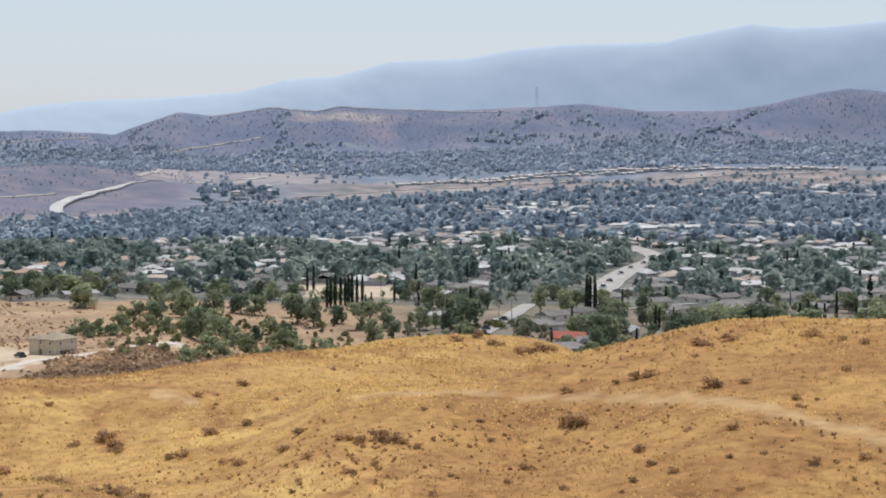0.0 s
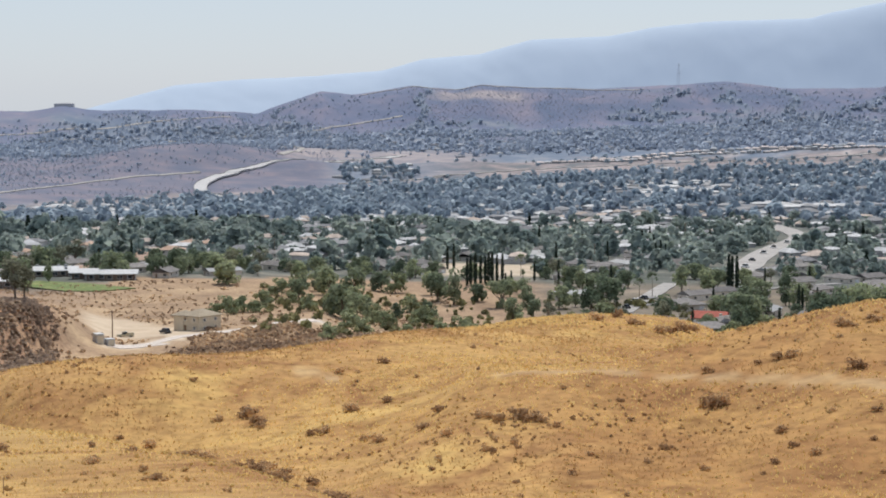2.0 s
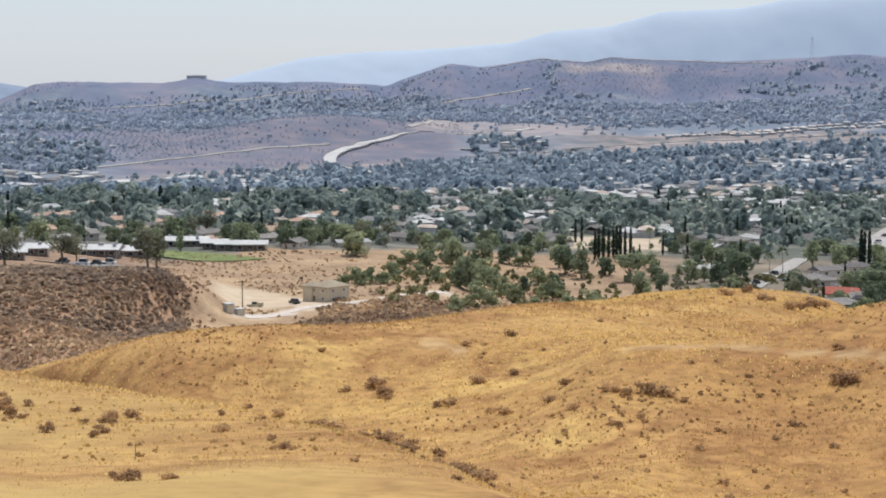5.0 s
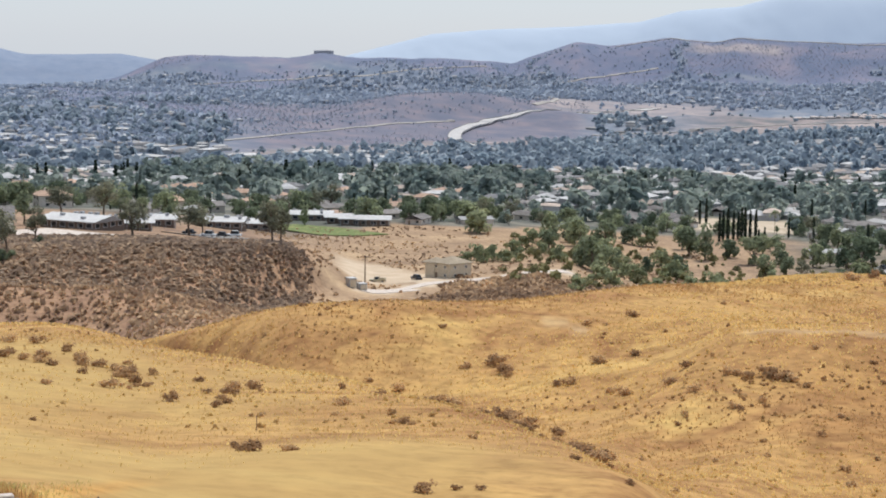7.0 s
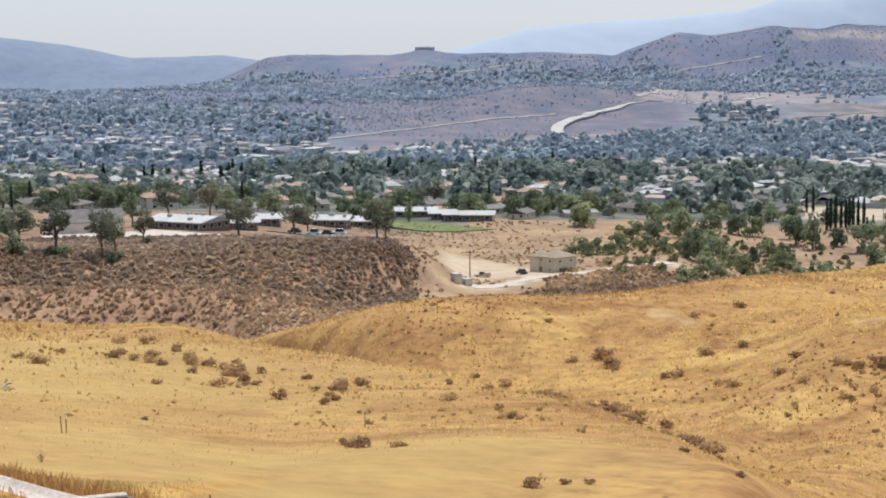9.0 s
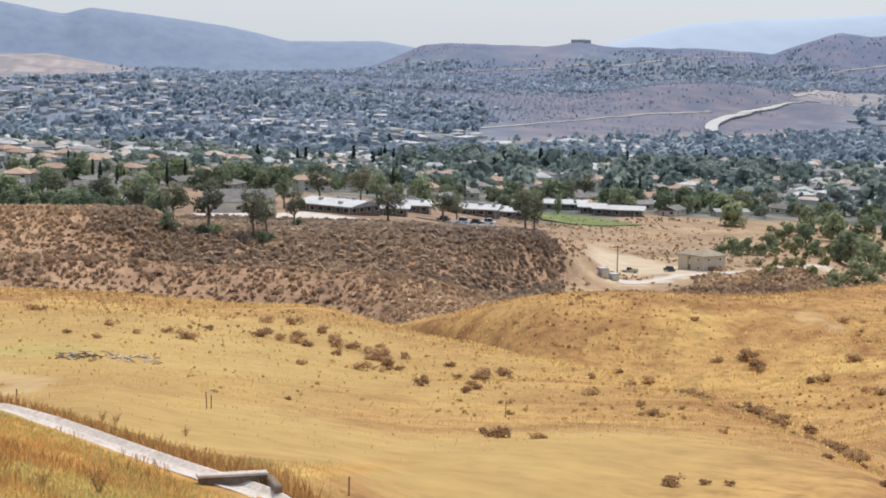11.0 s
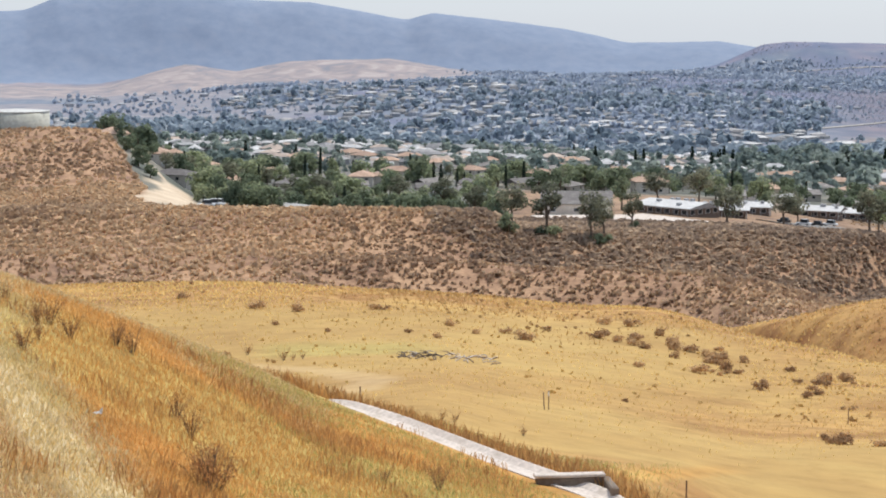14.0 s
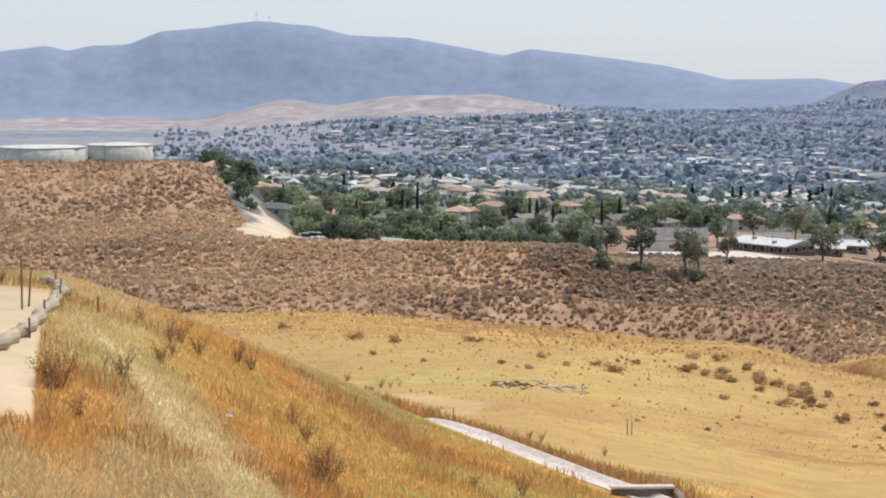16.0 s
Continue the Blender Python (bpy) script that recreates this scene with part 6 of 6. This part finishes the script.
brush("grey_scrub", 20000, 425, 560, -15, -0.2, "scrub", (0.35, 0.9), ["shrub", "olive", "shrub"], 8, 48, DARK_SAGE, "dense grey-purple brush on the slope behind the front lobe", patch=0.25)
brush("plateau_scrub", 26000, 425, 560, -37, -12, "scrub", (0.25, 0.7), ["shrub", "olive", "shrub"], 7, 49, SAGE, "dry tan sage scrub up to the edge of the plateau", patch=0.2)
brush("tank_hill_brush", 8000, 540, 780, -37, -23, "scrub", (0.3, 0.8), ["shrub", "shrub"], 7, 42, SAGE, "dry brush on the tank hill", patch=0.5)
brush("bank_brush", 700, 430, 575, -1.2, 3.6, "scrub", (0.3, 0.9), ["shrub", "olive"], 12, 50, SAGE, "scattered dry brush on the bank below the graded yard", patch=0.8, patch_size=25)
brush("knoll_brush", 2500, 470, 592, 3.0, 9.2, "scrub", (0.6, 1.4), ["shrub", "olive"], 16, 43, SAGE, "dry brush on the bank below the tan house", patch=0.4, patch_size=30)
brush("field_brush", 3600, 560, 790, -2, 12, "scrub", (0.3, 0.8), ["shrub", "olive"], 10, 45, SAGE, "small dry brush over the tan field", patch=0.7, patch_size=40)
brush("hill_brush", 1900, 60, 330, -30, 31, "gold", (0.12, 0.34), ["shrub", "shrub", "shrub"], 22, 44, TAN_SAGE, "small dry shrubs scattered over golden grass", patch=2.0, patch_size=18)


# shrubs on the golden hills, one by one
SHRUBS = []
for k in range(4):
    ob = build_tree("dry_shrub", "shrub", BROWN_SAGE, "low dark brown dry shrub on the golden hillside", 320, 110 + k, 0.012, "shrub", "hillside shrubs")
    SHRUBS.append(ob)
FOREST["shrub"] = SHRUBS


def shrubs(size, *places):
    """Dry shrubs at (azimuth, distance), about as high as their distance makes them look."""
    r = np.random.RandomState(len(places) + int(10 * size))
    for i, (az, d) in enumerate(places):
        plant("shrub", az, d, d * 0.0036 * size * r.uniform(0.6, 1.35), i, wide=r.uniform(1.0, 1.35))


# the spur and its gully
shrubs(1.35, (-0.99, 77.1), (-2.29, 78.5), (-2.6, 80.4), (8.23, 137.8), (8.9, 132), (-0.7, 77.5), (-2.05, 78), (9.96, 71.3), (3.41, 65.4))
shrubs(0.95, (8.21, 80.8), (8.88, 187.8), (10.03, 189.7), (0.87, 113), (2.4, 95.8), (-5.67, 127.8), (4.49, 66.5), (12.59, 133.1), (-9.46, 150.2), (-8.41, 148.6), (13.33, 151.8), (5.21, 66.7), (9.26, 171.5), (5.95, 187.6), (6.05, 184.7),
       (6.79, 157.7), (6.34, 161.1), (11.41, 148.9), (14.02, 154.2), (-6.1, 127), (-5.3, 128.5), (2.7, 96))
# the broad golden face
shrubs(1.3, (20.17, 169.5), (20.4, 169.8), (13.59, 163.8), (14.13, 163.7), (13.2, 164.5), (12.94, 165), (14.5, 162.6), (22.19, 181.7), (24.55, 174.7), (27.63, 194.9), (5.95, 185.6))
shrubs(0.85, (8.91, 188.6), (10, 190.6), (20.08, 181), (17.69, 164.8), (7.59, 178.2), (9.17, 172.7), (22.74, 150.5), (8.48, 206.1), (15.37, 160.3), (13.15, 152.7), (27.69, 149.6), (23.36, 147.7), (27.15, 169), (23.87, 160.2), (26.14, 151.5), (17.33, 171.4),
       (15.55, 174.1), (21.78, 142.6), (28.66, 179.9), (29.15, 192.8), (22.13, 145.6), (16.4, 150), (18.8, 155), (25.2, 158))
shrubs(1.1, (18.56, 264), (19.27, 280), (17.85, 272), (18.9, 270), (19.6, 285), (16.6, 280), (17.2, 288))
# brush clumps on the face and the shoulder
shrubs(1.5, (11.64, 174), (11.82, 161), (7.94, 178), (5.58, 190))
shrubs(0.95, (9.89, 212), (11.11, 168), (4.66, 189), (22.30, 156), (22.63, 182), (24.19, 194), (25.06, 194), (21.58, 181), (25.59, 176), (25.10, 150), (28.38, 150), (29.23, 151), (25.47, 143), (18.23, 148), (20.01, 146), (28.48, 194), (9.67, 170), (14.89, 162))
r = np.random.RandomState(29)
for i in range(34):  # dark brush on the rim of the spur
    az = r.uniform(-9.5, -2.0)
    plant("shrub", az, float(np.interp(az, [-9.5, -6, -2], [150, 135, 122])) + r.uniform(-16, 14), r.uniform(0.3, 0.75), i, wide=r.uniform(0.9, 1.3))
# the meadow's far rim
shrubs(1.15, (-9.63, 147.1), (-11.97, 138.6), (-16.44, 160.7), (-16.7, 161), (-19.16, 157.1), (-22.69, 177.1), (-20.46, 161.1), (-8.58, 145.9), (-13.52, 138.5))
shrubs(0.85, (-5.85, 125.7), (-6.21, 134.6), (-18.21, 135.3), (-15.66, 134.4), (-19.86, 142.2), (-1.78, 125.5), (-8.35, 123.8), (-8.8, 93.5), (0.75, 111.3), (-14.32, 144.2), (-12.63, 142.5), (-11.29, 149.5), (-14.77, 130), (-7.28, 135))
r = np.random.RandomState(9)
for i in range(60):  # brush along the gully
    t = r.rand()
    az = float(np.interp(t, [0, 0.25, 0.5, 0.75, 1], [2.2, 3.9, 5.9, 7.8, 9.3])) + r.normal(0, 0.16)
    d = float(np.interp(t, [0, 0.25, 0.5, 0.75, 1], [180, 172, 160, 145, 130])) + r.normal(0, 3)
    plant("shrub", az, d, r.uniform(0.35, 0.8), i, wide=1.25)
# low bushes added in place of the dark shadows under the eucalyptus
for az, d, h in ((-11.1, 455, 3.4), (-11.5, 457, 2.6), (-9.75, 452, 3.2), (-9.4, 455, 2.5), (-8.6, 494, 2.6)):
    plant("broad", az, d, h, int(d), wide=1.3)
DARK = plant("broad", -12.5, 449, 5.2, 2, wide=1.1)


# ---------------------------------------------------------------- grass
def blades(name, x, y, high, width, seed, leaves, label, lean=0.5, tint=None):
    """Single grass blades, each a bent tapering sliver."""
    r = np.random.RandomState(seed)
    n = len(x)
    p = at_land(x, y)
    a = r.uniform(0, 2 * np.pi, n)
    side = np.stack([np.cos(a), np.sin(a), np.zeros(n)], -1) * (width * r.uniform(0.6, 1.3, n))[:, None]
    b = r.uniform(0, 2 * np.pi, n)
    fall = np.stack([np.cos(b), np.sin(b), np.zeros(n)], -1) * (high * lean * r.uniform(0.1, 1, n))[:, None]
    up = np.zeros((n, 3))
    up[:, 2] = high
    q = np.stack([p - side - [0, 0, 0.03], p + side - [0, 0, 0.03], p + up * 0.62 + fall * 0.45 + side * 0.8, p + up + fall], 1)
    me = card_mesh(name, q)
    t = me.attributes.new("tint", "FLOAT", "FACE")
    t.data.foreach_set("value", (r.rand(n) if tint is None else tint).astype(np.float32))
    me.materials.append(leaves)
    return tagged(new(name, me), label, "grass", kind="stuff")


def sow(n, az_lo, az_hi, lo, hi, seed, power=1.0):
    r = np.random.RandomState(seed)
    az, d = r.uniform(az_lo, az_hi, n), lo + (hi - lo) * r.rand(n) ** power
    return az, d, d * np.sin(np.radians(az)), d * np.cos(np.radians(az)), r


az, d, x, y, r = sow(270000, -37, -7, 17, 60, 51, 0.9)
w = zones(x, y)
off_road = (w["dirt"] < 0.3) & (r.rand(len(x)) > step(az, -13, -6)) & (d < along(3, az) + 6) & (np.abs(d - np.interp(az, [-22, -18.58, -16.2, -14.12, -12.05, -10.4, -8.6, -5], [60.5, 55.8, 52.4, 49.2, 46.6, 44.8, 43.2, 40.5])) > 1.7)
green = off_road & (r.rand(len(x)) < 0.75 * step(az + 9 * fbm(x, y, 6, 3), -19.5, -15.5) + 0.5 * step(-az, 30.5, 32) * step(d, 38, 42))
rusty = off_road & ~green & (w["rust"] > r.rand(len(x)) * 0.7 + 0.05) & (w["pale"] < 0.5)
strawy = off_road & ~rusty & ~green
blades("rust_grass", x[rusty], y[rusty], r.uniform(0.04, 0.14, rusty.sum()), 0.008, 52, RUST, "dense rust-orange dry grass on the near slope", 0.6)
blades("straw_grass", x[strawy], y[strawy], r.uniform(0.04, 0.14, strawy.sum()), 0.008, 53, STRAW, "pale straw grass on the near slope", 0.9)
blades("green_straw", x[green], y[green], r.uniform(0.04, 0.14, green.sum()), 0.008, 51, GREEN_STRAW, "yellow-green half-dry grass on the near slope", 0.7)
az, d, x, y, r = sow(60000, -22, -6, 43, 64, 58)
toe = np.interp(az, [-22, -18.58, -16.2, -14.12, -12.05, -10.4, -8.6, -5], [60.5, 55.8, 52.4, 49.2, 46.6, 44.8, 43.2, 40.5])
k = (d > toe + 0.8) & (d < toe + 1.2 + 3.0 * r.rand(len(x)))
blades("ditch_weeds", x[k], y[k], r.uniform(0.12, 0.55, k.sum()), 0.016, 59, RUST_WEED, "tall rust-brown weeds along the concrete ditch", 0.4)
az, d, x, y, r = sow(90000, -30, 31, 46, 130, 54, 0.8)
w = zones(x, y)
k = (w["dirt"] < 0.3) & (r.rand(len(x)) > 1.6 * w["yellow"]) & (d > along(3, az) + 2.5) & (r.rand(len(x)) < 0.55 + 0.9 * fbm(x, y, 9, 3))
blades("meadow_grass", x[k], y[k], r.uniform(0.04, 0.11, k.sum()), 0.02, 55, GOLD, "dry golden meadow grass", 0.8)
HILL_BLADE = foliage("hill_grass_clumps", (0.47, 0.29, 0.13), (0.74, 0.53, 0.22), spread=0.12, thin=0.72)
az, d, x, y, r = sow(230000, -30, 31, 62, 320, 56, 0.75)
w = zones(x, y)
tone = 0.6 + 1.5 * fbm(x, y, 24, 4) + 0.3 * w["yellow"] + r.uniform(-0.16, 0.16, len(x))
k = (w["gold"] > 0.5) & (w["dirt"] < 0.3) & (w["trail"] < 0.2) & (d > along(3, az) + 3) & (r.rand(len(x)) < (0.7 + 1.3 * fbm(x + 9, y, 11, 3)) * (1 - 0.8 * w["yellow"]))
blades("hill_grass", x[k], y[k], r.uniform(0.08, 0.26, k.sum()) * np.clip(d[k] / 150, 0.5, 1.2), np.clip(0.0005 * d[k], 0.03, 0.13), 57, HILL_BLADE, "dry golden grass clumps over the hills", 0.8, np.clip(tone[k], 0, 1))


# dry tufts and low weeds, browner in patches
TUFT = foliage("dry_tufts", (0.42, 0.265, 0.135), (0.64, 0.45, 0.18), spread=0.12, thin=0.55)
r = np.random.RandomState(61)
az, d = r.uniform(-30, 31, 24000), 90 + 230 * r.rand(24000) ** 0.8
x, y = d * np.sin(np.radians(az)), d * np.cos(np.radians(az))
w = zones(x, y)
tone = 0.62 + 1.5 * fbm(x, y, 26, 4) + 0.25 * w["yellow"] + r.uniform(-0.2, 0.2, len(x))
k = (w["gold"] > 0.5) & (w["trail"] < 0.15) & (d > along(3, az) + 4) & (r.rand(len(x)) < (0.35 + 0.5 * (tone < 0.5) + 0.5 * np.abs(fbm(x, y, 9, 2))) * (1 - 0.75 * step(-az, 2, 6)))
me = scatter("hill_tufts", at_land(x[k], y[k]), r.uniform(0.06, 0.17, k.sum()) * np.where(tone[k] < 0.42, 1.25, 0.9), ["shrub", "olive", "shrub"], 6, 62, np.clip(tone[k], 0, 1))
me.materials.append(TUFT)
tagged(new("hill_tufts", me), "dry tufts and brown weeds over the golden hills", "grass", kind="stuff")
az, d = r.uniform(-36, -11, 60000), 22 + 34 * r.rand(60000) ** 0.9
x, y = d * np.sin(np.radians(az)), d * np.cos(np.radians(az))
w = zones(x, y)
k = (w["dirt"] < 0.1) & (d < along(3, az) - 1.5) & (r.rand(len(x)) < 3.2 * (fbm(x, y, 2.6, 3) - 0.1) - 0.6 * w["pale"])
blades("rust_weeds", x[k], y[k], r.uniform(0.12, 0.32, k.sum()), 0.009, 63, RUST_WEED, "rust-brown dry weed clumps on the near slope", 0.45)


# ---------------------------------------------------------------- dry weeds on the near slope
WEED = foliage("dock_seed_heads", (0.30, 0.15, 0.07), (0.46, 0.26, 0.12), True, thin=0.5)


def build_weed(seed):
    """A dry dock plant: stems with dark seed heads."""
    r = np.random.RandomState(seed)
    ob = thing("dry_weed", "dead dark brown dock weed with seed heads on the grass slope", "weed", "dry weeds")
    heads = []
    for k in range(14):
        a, t = r.uniform(0, 6.28), r.uniform(0.08, 0.62)
        tip = Vector((math.cos(a) * t, math.sin(a) * t, r.uniform(0.45, 1.0)))
        bm = bmesh.new()
        tube(bm, [(0.02 * math.cos(a), 0.02 * math.sin(a), -0.08), tip * 0.55 + Vector((0, 0, 0.08)), tip], [0.008, 0.006, 0.003], 4)
        part("stem", bm, BARK, ob)
        u = r.uniform(0.25, 1.05, (34, 1))
        heads.append(np.array(tip)[None] * u + [0, 0, 0.06] * (1 - u) + r.normal(0, 0.055, (34, 3)))
    pos = np.concatenate(heads)
    nrm = r.normal(size=pos.shape)
    nrm /= np.linalg.norm(nrm, axis=1, keepdims=True)
    heads = part("seed_head", card_mesh("seed_head", leaf_cards(pos, nrm, r.uniform(0.012, 0.032, len(pos)), r)), WEED, ob)
    heads["kind"] = "stuff"
    return ob


WEEDS = [build_weed(s) for s in (1, 2, 3)]
r = np.random.RandomState(77)
spots = [(-29.15, 31.9, 0.75), (-21.99, 29.4, 0.95), (-21.7, 30.0, 0.8), (-22.3, 29.8, 0.8), (-31.8, 28.4, 0.8), (-31.5, 28.8, 0.7), (-32.1, 29, 0.7), (-27.2, 40, 0.7), (-26.8, 41, 0.7), (-26.2, 40, 0.6), (-24.8, 42, 0.7), (-24.3, 42, 0.7), (-27.6, 36, 0.6), (-23.0, 36, 0.6)]
spots += [(r.uniform(-34, -13), r.uniform(24, 50), r.uniform(0.35, 0.7)) for _ in range(7)]
for i, (az, d, h) in enumerate(spots):
    if (i > 13 and (d > along(3, np.array([az]))[0] - 1 or zones(*(np.array([v]) for v in (d * math.sin(radians(az)), d * math.cos(radians(az)))))["dirt"][0] > 0.1)):
        continue
    m = Matrix.Translation(spot(az, d)) @ Matrix.Rotation(i * 1.7, 4, "Z") @ Matrix.Scale(h, 4)
    if i < 3:
        WEEDS[i].matrix_world = m
    else:
        copy_thing(WEEDS[i % 3], m @ Matrix.Scale(1 / WEEDS[i % 3].scale.x, 4))
for az, d, h in ((-20.74, 118, 0.85), (-19.61, 112, 0.9), (-19.3, 112, 0.6), (-19.0, 113, 0.5), (-12.0, 60, 0.4), (-14.2, 58, 0.45), (-14.6, 58.5, 0.4)):
    copy_thing(WEEDS[0], Matrix.Translation(spot(az, d)) @ Matrix.Rotation(az, 4, "Z") @ Matrix.Scale(h / WEEDS[0].scale.x, 4))
